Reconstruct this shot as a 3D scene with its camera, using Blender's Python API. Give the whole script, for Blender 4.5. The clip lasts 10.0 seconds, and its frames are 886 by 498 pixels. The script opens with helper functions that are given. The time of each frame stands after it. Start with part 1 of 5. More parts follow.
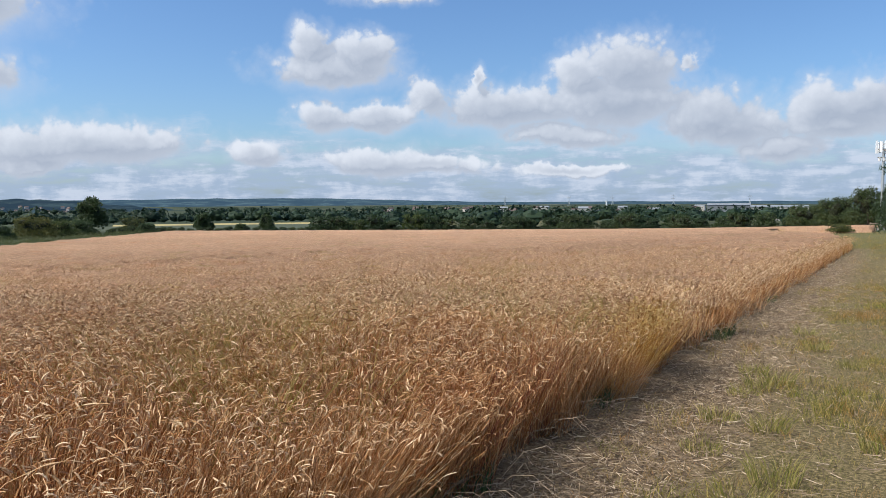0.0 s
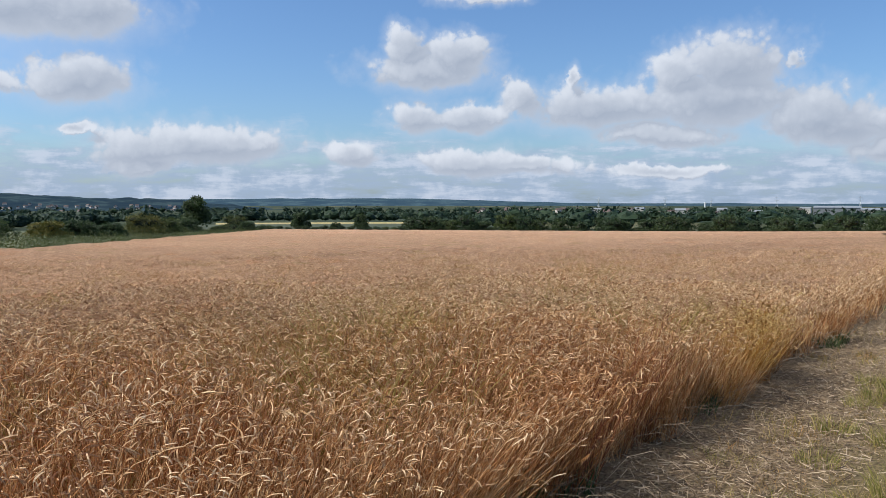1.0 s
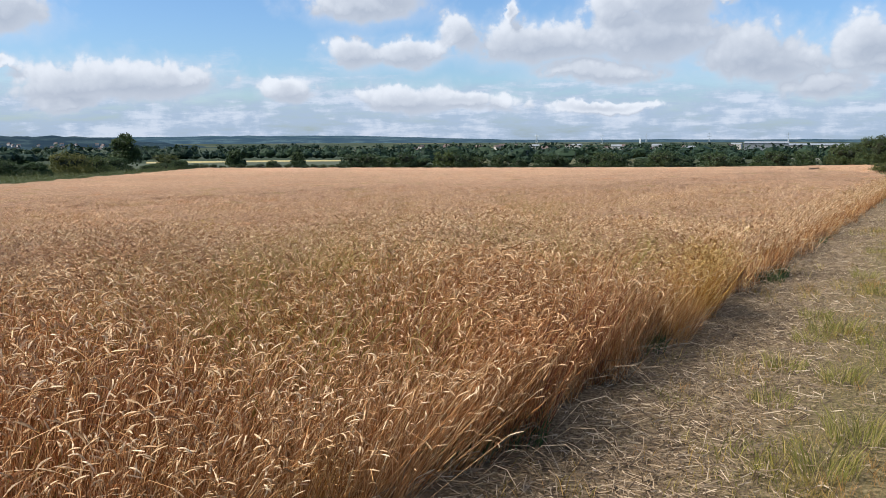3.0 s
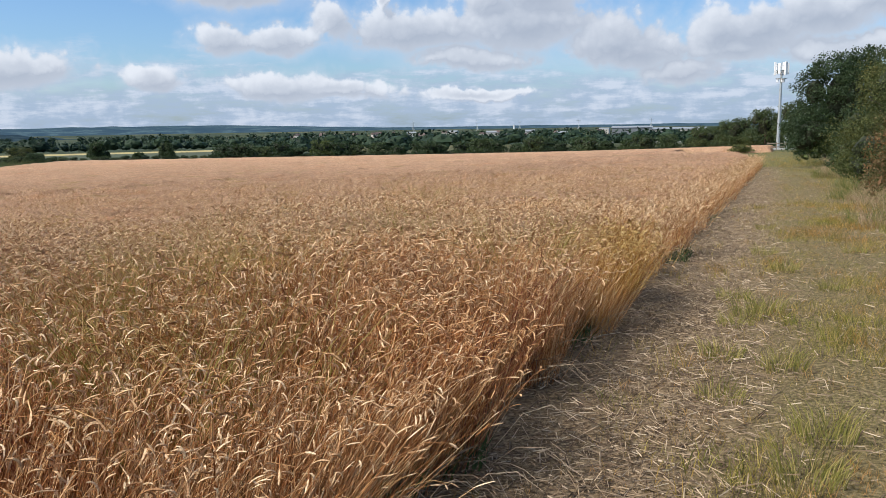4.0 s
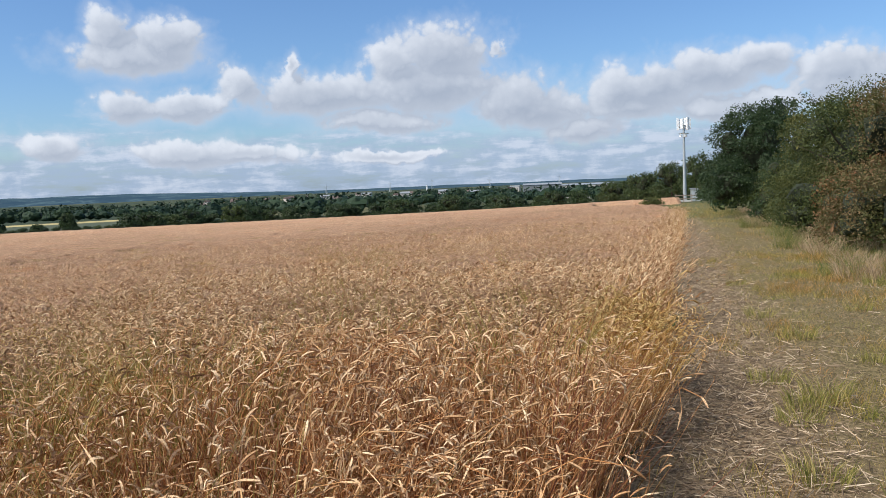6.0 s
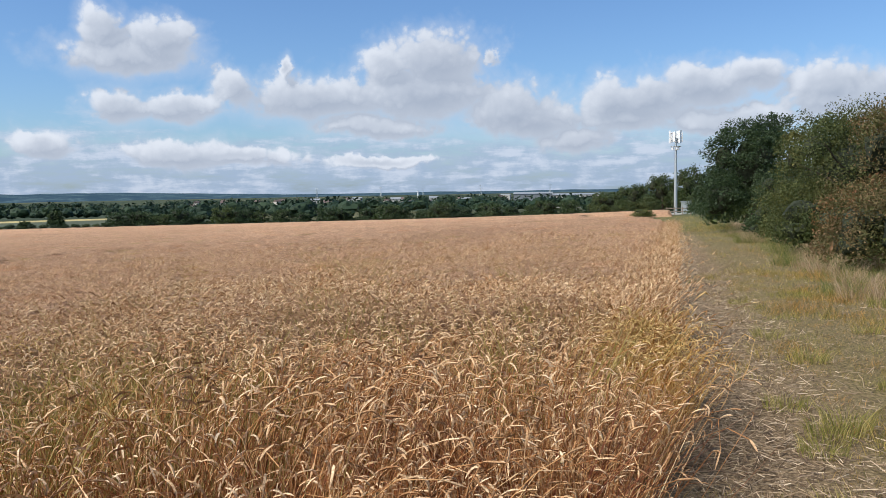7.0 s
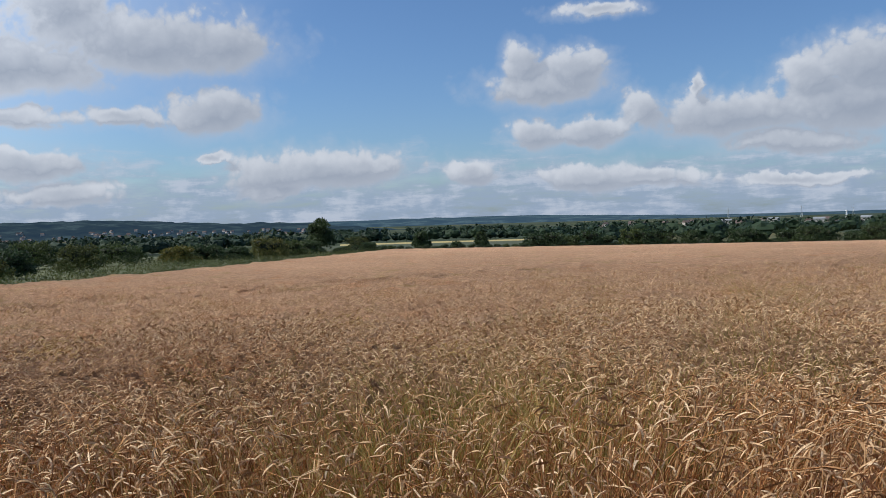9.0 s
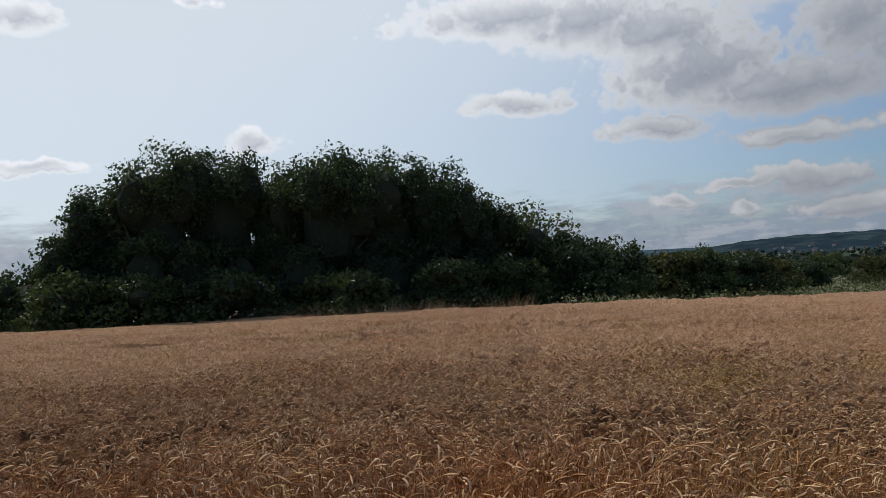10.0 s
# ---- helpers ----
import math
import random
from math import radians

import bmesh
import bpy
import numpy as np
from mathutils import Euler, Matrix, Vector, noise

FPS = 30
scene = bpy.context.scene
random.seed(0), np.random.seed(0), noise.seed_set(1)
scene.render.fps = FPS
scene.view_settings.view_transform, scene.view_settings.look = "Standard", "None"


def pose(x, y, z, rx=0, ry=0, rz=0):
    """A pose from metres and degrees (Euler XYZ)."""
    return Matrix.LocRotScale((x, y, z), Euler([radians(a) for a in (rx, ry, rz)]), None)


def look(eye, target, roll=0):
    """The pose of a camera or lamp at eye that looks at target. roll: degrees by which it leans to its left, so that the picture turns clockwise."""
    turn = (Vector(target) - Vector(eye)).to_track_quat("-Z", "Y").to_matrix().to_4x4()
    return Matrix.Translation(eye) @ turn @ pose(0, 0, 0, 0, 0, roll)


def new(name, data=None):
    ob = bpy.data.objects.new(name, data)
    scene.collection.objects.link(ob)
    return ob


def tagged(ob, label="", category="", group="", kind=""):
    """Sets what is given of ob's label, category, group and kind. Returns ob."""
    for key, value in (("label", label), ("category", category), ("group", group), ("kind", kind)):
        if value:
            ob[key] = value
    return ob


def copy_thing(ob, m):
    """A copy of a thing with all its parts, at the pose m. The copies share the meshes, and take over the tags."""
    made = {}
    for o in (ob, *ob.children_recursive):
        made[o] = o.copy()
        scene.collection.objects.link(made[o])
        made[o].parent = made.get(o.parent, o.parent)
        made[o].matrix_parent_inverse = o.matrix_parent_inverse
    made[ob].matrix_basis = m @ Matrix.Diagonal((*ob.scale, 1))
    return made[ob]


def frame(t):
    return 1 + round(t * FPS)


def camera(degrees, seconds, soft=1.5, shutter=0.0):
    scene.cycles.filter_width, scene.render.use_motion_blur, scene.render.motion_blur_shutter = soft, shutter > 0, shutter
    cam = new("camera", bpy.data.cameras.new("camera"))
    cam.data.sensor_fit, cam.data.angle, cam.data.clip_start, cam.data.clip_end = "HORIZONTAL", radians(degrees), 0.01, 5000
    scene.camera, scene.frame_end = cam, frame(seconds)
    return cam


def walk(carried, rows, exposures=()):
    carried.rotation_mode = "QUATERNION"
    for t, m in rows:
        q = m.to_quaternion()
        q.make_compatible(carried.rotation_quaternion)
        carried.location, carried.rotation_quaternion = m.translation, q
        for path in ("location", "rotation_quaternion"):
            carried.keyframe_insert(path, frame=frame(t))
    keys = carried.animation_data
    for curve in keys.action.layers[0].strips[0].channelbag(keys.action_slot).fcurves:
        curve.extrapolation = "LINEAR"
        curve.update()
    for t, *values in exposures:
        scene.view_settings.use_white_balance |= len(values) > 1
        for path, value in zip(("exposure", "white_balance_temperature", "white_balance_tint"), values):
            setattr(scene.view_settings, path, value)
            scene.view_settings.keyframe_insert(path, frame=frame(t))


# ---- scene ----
cam = camera(57.9, 10.0, soft=0.7)
PATH = [
    (0, (0.091, 0.296, 1.732), (-0.881, 2.039, 1.604), -0.3),
    (0.5, (0.084, 0.26, 1.738), (-0.894, 2.0, 1.61), -0.0),
    (1, (0.009, 0.271, 1.714), (-1.156, 1.893, 1.588), 0.0),
    (1.5, (-0.081, 0.297, 1.731), (-1.424, 1.773, 1.602), -0.1),
    (2, (-0.125, 0.341, 1.732), (-1.554, 1.734, 1.604), -0.5),
    (2.5, (-0.128, 0.421, 1.7), (-1.523, 1.847, 1.559), 0.1),
    (3, (-0.23, 0.585, 1.683), (-1.26, 2.276, 1.402), -0.2),
    (4.3, (-0.949, 1.451, 1.568), (-1.65, 3.301, 1.274), -1.5),
    (4.5, (-1.045, 1.631, 1.577), (-1.676, 3.517, 1.364), -1.9),
    (5, (-1.375, 2.052, 1.533), (-1.943, 3.96, 1.347), -2.1),
    (5.5, (-1.603, 2.406, 1.499), (-2.171, 4.314, 1.313), -2.5),
    (5.7, (-1.678, 2.567, 1.495), (-2.263, 4.471, 1.316), -2.8),
    (6.8, (-1.952, 2.878, 1.541), (-2.452, 4.808, 1.386), -0.9),
    (7, (-1.982, 2.91, 1.546), (-2.526, 4.828, 1.392), -1.0),
    (7.5, (-2.017, 2.934, 1.543), (-2.598, 4.842, 1.389), -1.5),
    (8, (-2.031, 2.95, 1.54), (-2.64, 4.849, 1.386), -1.8),
    (8.5, (-2.075, 3.034, 1.525), (-3.082, 4.756, 1.376), -1.8),
    (9, (-2.066, 2.963, 1.545), (-3.463, 4.392, 1.467), -1.7),
    (9.5, (-2.108, 2.967, 1.582), (-3.937, 3.776, 1.549), -3.3),
    (9.7, (-2.113, 2.93, 1.577), (-4.066, 3.361, 1.568), -3.5),
    (10, (-2.061, 2.69, 1.595), (-4.047, 2.451, 1.629), -3.3),
]
walk(cam, [(t, look(eye, target, roll)) for t, eye, target, roll in PATH],
     [(0, -0.06, 6150, 10), (1.5, -0.17, 6150, 10), (2.5, -0.18, 6150, 10), (3.0, 0.06, 6250, 10), (4.5, -0.04, 6200, 10), (8.5, -0.1, 6150, 10), (9.0, -0.42, 6150, 10), (9.5, -0.64, 6250, 10), (10.0, -0.86, 6500, 10)])

# ---- world, sun, exposure ----
SUN_AZ, SUN_EL = 131.0, 47.0  # degrees left of +y, degrees up


SUN_DIR = Vector((-math.sin(radians(SUN_AZ)) * math.cos(radians(SUN_EL)), math.cos(radians(SUN_AZ)) * math.cos(radians(SUN_EL)), math.sin(radians(SUN_EL))))


def make_world():
    w = bpy.data.worlds.new("sky")
    w.use_nodes = True
    scene.world = w
    nt = w.node_tree
    nt.nodes.clear()
    N, L = nt.nodes.new, nt.links.new

    def math_node(op, a, b=None, c=None):
        n = N("ShaderNodeMath")
        n.operation = op
        for i, v in enumerate((a, b, c)):
            if v is None:
                continue
            if isinstance(v, (int, float)):
                n.inputs[i].default_value = v
            else:
                L(v, n.inputs[i])
        return n.outputs[0]

    def vec_node(op, a, b=None, c=None):
        n = N("ShaderNodeVectorMath")
        n.operation = op
        for i, v in enumerate((a, b, c)):
            if v is None:
                continue
            if isinstance(v, tuple):
                n.inputs[i].default_value = v
            else:
                L(v, n.inputs[i])
        return n.outputs["Value"] if op in ("LENGTH", "DOT_PRODUCT") else n.outputs["Vector"]

    def noise_node(vec, scale, detail, rough=0.55):
        n = N("ShaderNodeTexNoise")
        n.inputs["Scale"].default_value = scale
        n.inputs["Detail"].default_value = detail
        n.inputs["Roughness"].default_value = rough
        L(vec, n.inputs["Vector"])
        return n

    def ramp(v, lo, hi):
        n = N("ShaderNodeMapRange")
        n.interpolation_type = "SMOOTHSTEP"
        n.inputs["From Min"].default_value, n.inputs["From Max"].default_value = lo, hi
        L(v, n.inputs["Value"])
        return n.outputs[0]

    def mix(f, a, b):
        n = N("ShaderNodeMix")
        n.data_type = "RGBA"
        for sock, v in ((n.inputs[0], f), (n.inputs[6], a), (n.inputs[7], b)):
            if isinstance(v, tuple):
                sock.default_value = (*v, 1)
            elif isinstance(v, float):
                sock.default_value = v
            else:
                L(v, sock)
        return n.outputs[2]

    sky = N("ShaderNodeTexSky")
    sky.sky_type = "NISHITA"
    sky.sun_disc = False
    sky.sun_elevation = radians(SUN_EL)
    sky.sun_rotation = radians(-SUN_AZ)
    sky.altitude, sky.air_density, sky.dust_density, sky.ozone_density = 60, 1.0, 0.8, 3.0
    gen = N("ShaderNodeTexCoord").outputs["Generated"]
    d = vec_node("NORMALIZE", gen)
    sep = N("ShaderNodeSeparateXYZ")
    L(d, sep.inputs[0])
    az = math_node("MULTIPLY", math_node("ARCTAN2", math_node("MULTIPLY", sep.outputs[0], -1.0), sep.outputs[1]), 57.2958)
    el = math_node("MULTIPLY", math_node("ARCSINE", sep.outputs[2]), 57.2958)
    comb = N("ShaderNodeCombineXYZ")
    L(az, comb.inputs[0]), L(el, comb.inputs[1])
    # billowing edges: the coordinates are stirred at two scales
    stir = noise_node(d, 16.0, 5.0, 0.6)
    p = vec_node("MULTIPLY_ADD", vec_node("SUBTRACT", stir.outputs["Color"], (0.5, 0.5, 0.5)), (3.2, 2.0, 0), comb.outputs[0])
    p_up = vec_node("ADD", p, (0.5, 0.75, 0))

    # cumulus: azimuth, elevation, half width, half height in degrees
    heaps_ahead = [(38.1, 10.5, 1.8, 1.4), (34.8, 10.1, 2.3, 1.4), (36.8, 8.9, 4.4, 1.2), (37.5, 5.8, 2.0, 1.3),
                   (34.1, 5.8, 3.5, 1.0), (30.3, 7.0, 1.6, 1.4), (26.6, 8.1, 0.5, 0.8), (24.5, 6.3, 5.9, 1.5), (19.5, 8.3, 2.2, 1.3),
                   (16.1, 8.8, 3.5, 2.0), (17.0, 6.7, 5.9, 2.0), (20.5, 4.4, 4.7, 0.9), (12.1, 9.1, 0.7, 0.7), (33.2, 13.7, 3.1, 0.5)]
    heaps_right = [(11.0, 5.4, 3.5, 2.0), (4.1, 5.7, 2.9, 1.7), (1.4, 5.9, 2.3, 1.6), (3.1, 4.5, 4.3, 1.3), (6.4, 3.0, 2.9, 1.1),
                   (-9.8, 6.1, 2.7, 1.6), (-4.9, 6.9, 2.7, 1.2), (-12.9, 5.2, 3.5, 2.0), (20.5, 1.9, 5.1, 0.5), (9.6, 4.8, 4.3, 1.6), (1.9, 5.6, 4.3, 1.6),
                   (-1.9, 6.4, 3.9, 1.6), (-10.3, 5.1, 4.3, 1.4), (-3.7, 4.2, 5.8, 1.0)]
    heaps_low = [(52.4, 3.6, 5.9, 1.5), (56.0, 3.3, 3.3, 1.3), (49.6, 3.9, 2.7, 0.9), (56.1, 2.2, 2.3, 0.7),
                 (41.9, 3.2, 2.3, 1.0), (34.1, 2.6, 4.1, 1.1), (30.1, 2.3, 4.7, 0.8), (71.6, 4.3, 4.3, 1.1), (75.6, 4.1, 3.9, 0.5),
                 (80.5, 3.2, 1.8, 0.6), (69.8, 2.2, 4.3, 0.9), (75.8, 2.4, 1.0, 0.7), (60.1, 4.5, 1.6, 0.4)]
    heaps_left = [(63.9, 12.1, 7.4, 2.2), (59.3, 12.2, 3.7, 1.9), (69.1, 13.9, 3.5, 2.3), (78.6, 12.2, 7.0, 3.0), (72.9, 10.4, 8.2, 2.0),
                  (81.1, 14.8, 7.4, 2.3), (85.8, 16.0, 7.0, 2.3), (60.2, 7.7, 3.5, 1.7), (73.1, 7.2, 4.3, 0.8), (81.3, 8.4, 3.9, 1.1),
                  (65.8, 7.3, 3.5, 0.7), (90.9, 10.9, 4.3, 1.1), (71.6, 17.7, 12.9, 2.3), (91.2, 16.8, 10.2, 1.6)]
    heaps_sunward = [(124.2, 16.8, 2.5, 1.3), (113.4, 18.2, 2.0, 0.5), (109.7, 9.1, 2.0, 1.0), (123.7, 7.5, 3.9, 0.6)]
    field = field_up = None
    for a, e, rx, ry in heaps_ahead + heaps_right + heaps_low + heaps_left + heaps_sunward:
        for which, vec in ((0, p), (1, p_up)):
            q = vec_node("LENGTH", vec_node("MULTIPLY_ADD", vec, (1 / rx, 1 / ry, 0), (-a / rx, -e / ry, 0)))
            if which == 0:
                field = q if field is None else math_node("SMOOTH_MIN", field, q, 0.25)
            else:
                field_up = q if field_up is None else math_node("SMOOTH_MIN", field_up, q, 0.25)
    fine = noise_node(d, 34.0, 8.0, 0.62)
    # cauliflower heads: two sizes of rounded cells, stirred
    dd = vec_node("MULTIPLY_ADD", vec_node("SUBTRACT", stir.outputs["Color"], (0.5, 0.5, 0.5)), (0.05, 0.05, 0.05), d)

    def cells(scale):
        n = N("ShaderNodeTexVoronoi")
        n.feature = "SMOOTH_F1"
        n.inputs["Scale"].default_value = scale
        n.inputs["Smoothness"].default_value = 0.35
        L(dd, n.inputs["Vector"])
        return math_node("SUBTRACT", 0.45, n.outputs["Distance"])

    puff = math_node("ADD", math_node("MULTIPLY", cells(38.0), 0.9), math_node("MULTIPLY", cells(95.0), 0.6))
    puff = math_node("ADD", puff, math_node("MULTIPLY", math_node("SUBTRACT", fine.outputs["Fac"], 0.5), 0.9))
    # the bank of far cloud over the horizon
    squash = vec_node("MULTIPLY", d, (1.0, 1.0, 5.5))
    bank = noise_node(squash, 11.0, 8.0, 0.64)
    # the bases are flatter than the tops
    foot = ramp(math_node("SUBTRACT", field, field_up), 0.0, 0.3)
    rough_top = math_node("MULTIPLY", puff, math_node("SUBTRACT", 1.0, math_node("MULTIPLY", foot, 0.75)))
    body = math_node("ADD", math_node("SUBTRACT", 1.14, field), math_node("MULTIPLY", rough_top, 0.62))
    alpha = math_node("MULTIPLY", ramp(body, 0.0, 0.40), 0.95)
    veil = math_node("MULTIPLY", ramp(body, -0.6, 0.30), 0.36)
    low = ramp(math_node("MULTIPLY", el, -1.0), -6.5, -0.8)
    alpha_bank = ramp(math_node("ADD", math_node("MULTIPLY", bank.outputs["Fac"], 1.0), math_node("MULTIPLY", low, 0.42)), 0.60, 0.95)
    alpha_bank = math_node("MULTIPLY", math_node("MULTIPLY", alpha_bank, 0.92), ramp(math_node("MULTIPLY", el, -1.0), -9.0, -4.0))
    # lit tops, grey bases
    lit = math_node("ADD", math_node("MULTIPLY", math_node("SUBTRACT", field_up, field), 0.75), math_node("MULTIPLY", puff, 0.26))
    lit = ramp(lit, -0.36, 0.58)
    # thick middles stay grey, thin rims shine
    deep = ramp(math_node("MULTIPLY", field, -1.0), -0.75, -0.05)
    lit = math_node("MULTIPLY", lit, math_node("SUBTRACT", 1.0, math_node("MULTIPLY", deep, 0.55)))
    # cloud between the eye and the sun lets more of its light through
    toward = vec_node("DOT_PRODUCT", d, tuple(SUN_DIR))
    glow = math_node("ADD", 1.0, math_node("MULTIPLY", ramp(toward, 0.35, 0.85), 0.9))
    rim = math_node("SUBTRACT", 1.0, ramp(body, 0.05, 1.15))
    lit = math_node("MAXIMUM", lit, math_node("MULTIPLY", rim, math_node("ADD", 0.35, math_node("MULTIPLY", ramp(toward, 0.3, 0.65), 0.65))))
    bright = vec_node("SCALE", CLOUD_TOP)
    L(glow, bright.node.inputs["Scale"])
    shade = vec_node("SCALE", CLOUD_BASE)
    L(math_node("ADD", 1.0, math_node("MULTIPLY", ramp(toward, 0.45, 0.85), 0.6)), shade.node.inputs["Scale"])
    heap_col = mix(lit, shade, bright)
    bank_col = mix(ramp(math_node("ADD", bank.outputs["Fac"], math_node("MULTIPLY", math_node("SUBTRACT", fine.outputs["Fac"], 0.5), 0.5)), 0.45, 0.66), BANK_BASE, BANK_TOP)
    clear = N("ShaderNodeMix")
    clear.data_type, clear.blend_type = "RGBA", "MULTIPLY"
    clear.inputs[0].default_value = 1.0
    L(sky.outputs[0], clear.inputs[6])
    clear.inputs[7].default_value = (*SKY_TINT, 1)
    # bright haze round the sun
    col = mix(math_node("MULTIPLY", ramp(toward, 0.30, 0.85), 0.85), clear.outputs[2], HAZE)
    col = mix(math_node("MULTIPLY", veil, math_node("SUBTRACT", 1.0, ramp(toward, 0.25, 0.6))), col, BANK_TOP)
    col = mix(alpha_bank, col, bank_col)
    col = mix(alpha, col, heap_col)
    bg = N("ShaderNodeBackground")
    L(col, bg.inputs[0])
    bg.inputs[1].default_value = SKY_STRENGTH
    out = N("ShaderNodeOutputWorld")
    L(bg.outputs[0], out.inputs[0])


SKY_STRENGTH = 0.1
SKY_TINT = (1.01, 1.20, 1.41)
HAZE = (13.0, 14.2, 15.2)
CLOUD_BASE, CLOUD_TOP = (4.1, 4.6, 5.5), (8.4, 8.65, 9.1)
BANK_BASE, BANK_TOP = (4.1, 5.1, 6.6), (6.5, 7.1, 8.2)
make_world()
sun = new("sun", bpy.data.lights.new("sun", "SUN"))
sun.data.energy, sun.data.angle, sun.data.color = 4.8, radians(0.55), (1.0, 0.93, 0.82)
sun.matrix_world = look((-math.sin(radians(SUN_AZ)) * 60, math.cos(radians(SUN_AZ)) * 60, math.tan(radians(SUN_EL)) * 60), (0, 0, 0))

# ---- helpers for building ----
rng = np.random.default_rng(7)


def smooth(a, b, v):
    t = np.clip((v - a) / (b - a), 0, 1)
    return t * t * (3 - 2 * t)


def ground_z(x, y):
    """The lie of the land: nearly level round the eye, falling into a wide valley, hills beyond."""
    x, y = np.asarray(x, float), np.asarray(y, float)
    near = -0.027 * np.logaddexp(0, (y - 5) / 2.5) * 2.5
    near = near + np.where(x < 0, -3.4 * (1 - np.exp(np.minimum(x, 0) / 82)), 0.015 * np.clip(x, 0, 30))
    d = np.hypot(x, y)
    far = -8.5 - 12 * smooth(240, 900, d) - 12 * smooth(900, 2600, d)
    return near * (1 - smooth(170, 330, d)) + far * smooth(170, 330, d)


def gz(x, y):
    return float(ground_z(x, y))


def np_mesh(name, verts, faces, material, smooth_shade=False):
    """A mesh from arrays: verts n x 3, faces m x 3 or m x 4 (or a list of two such arrays)."""
    groups = faces if isinstance(faces, list) else [faces]
    me = bpy.data.meshes.new(name)
    me.vertices.add(len(verts))
    me.vertices.foreach_set("co", np.ascontiguousarray(verts, np.float32).ravel())
    loops = np.concatenate([g.ravel() for g in groups]).astype(np.int32)
    sizes = np.concatenate([np.full(len(g), g.shape[1]) for g in groups]).astype(np.int32)
    starts = np.concatenate([[0], np.cumsum(sizes)[:-1]]).astype(np.int32)
    me.loops.add(len(loops))
    me.loops.foreach_set("vertex_index", loops)
    me.polygons.add(len(sizes))
    me.polygons.foreach_set("loop_start", starts)
    me.polygons.foreach_set("use_smooth", np.full(len(sizes), smooth_shade))
    me.update(calc_edges=True)
    me.materials.append(material)
    return me


def repeat(template, pos, turn, scale, tilt=None):
    """Many copies of one small shape (verts, faces) as arrays, turned about z and scaled, in one go."""
    tv, tf = template
    n = len(pos)
    c, s = np.cos(turn), np.sin(turn)
    sc = np.broadcast_to(np.asarray(scale, float), (n,))
    v = tv[None] * sc[:, None, None]
    if tilt is not None:
        v = v.copy()
        v[:, :, :2] += v[:, :, 2:3] * tilt[:, None, :]
    out = np.empty((n, len(tv), 3))
    out[..., 0] = v[..., 0] * c[:, None] - v[..., 1] * s[:, None] + pos[:, 0, None]
    out[..., 1] = v[..., 0] * s[:, None] + v[..., 1] * c[:, None] + pos[:, 1, None]
    out[..., 2] = v[..., 2] + pos[:, 2, None]
    f = tf[None] + (np.arange(n) * len(tv))[:, None, None]
    return out.reshape(-1, 3), f.reshape(-1, tf.shape[1])


def joined(pieces):
    verts, faces, base = [], [], 0
    for v, f in pieces:
        verts.append(v)
        faces.append(f + base)
        base += len(v)
    return np.concatenate(verts), np.concatenate(faces)


def part(name, bm, material, parent, label=""):
    """Links a bmesh or a mesh as one mesh object under a thing or a part."""
    if isinstance(bm, bmesh.types.BMesh):
        me = bpy.data.meshes.new(name)
        bm.to_mesh(me)
        bm.free()
        me.materials.append(material)
    else:
        me = bm
    ob = new(name, me)
    ob.parent = parent
    return tagged(ob, label)


def thing(name, label, category, group="", at=(0, 0, 0), rz=0):
    ob = new(name)
    ob.matrix_basis = pose(*at, 0, 0, rz)
    ob.empty_display_size = 0.2
    return tagged(ob, label, category, group)


def box(bm, size, at, rz=0, bevel=0.0):
    m = Matrix.Translation(at) @ Matrix.Rotation(radians(rz), 4, "Z") @ Matrix.Diagonal((*size, 1))
    made = bmesh.ops.create_cube(bm, size=1, matrix=m)
    if bevel:
        edges = list({e for v in made["verts"] for e in v.link_edges})
        bmesh.ops.bevel(bm, geom=edges, offset=bevel, segments=2, affect="EDGES", profile=0.7)


def tube(bm, a, b, r0, r1, sides=8):
    a, b = Vector(a), Vector(b)
    m = Matrix.Translation((a + b) / 2) @ (b - a).to_track_quat("Z", "Y").to_matrix().to_4x4()
    bmesh.ops.create_cone(bm, cap_ends=True, segments=sides, radius1=r0, radius2=r1, depth=(b - a).length, matrix=m)


# ---- materials ----
def material(name):
    m = bpy.data.materials.new(name)
    m.use_nodes = True
    nt = m.node_tree
    return m, nt, nt.nodes["Principled BSDF"]


def ramp_node(nt, fac, stops):
    r = nt.nodes.new("ShaderNodeValToRGB")
    els = r.color_ramp.elements
    while len(els) < len(stops):
        els.new(0.5)
    for e, (pos, col) in zip(els, stops):
        e.position, e.color = pos, (*col, 1)
    nt.links.new(fac, r.inputs[0])
    return r.outputs[0]


def noise_tex(nt, scale, detail=4.0, stretch=None, rough=0.55):
    geo = nt.nodes.new("ShaderNodeNewGeometry")
    n = nt.nodes.new("ShaderNodeTexNoise")
    n.inputs["Scale"].default_value, n.inputs["Detail"].default_value, n.inputs["Roughness"].default_value = scale, detail, rough
    src = geo.outputs["Position"]
    if stretch:
        mul = nt.nodes.new("ShaderNodeVectorMath")
        mul.operation = "MULTIPLY"
        mul.inputs[1].default_value = stretch
        nt.links.new(src, mul.inputs[0])
        src = mul.outputs[0]
    nt.links.new(src, n.inputs["Vector"])
    return n.outputs["Fac"]


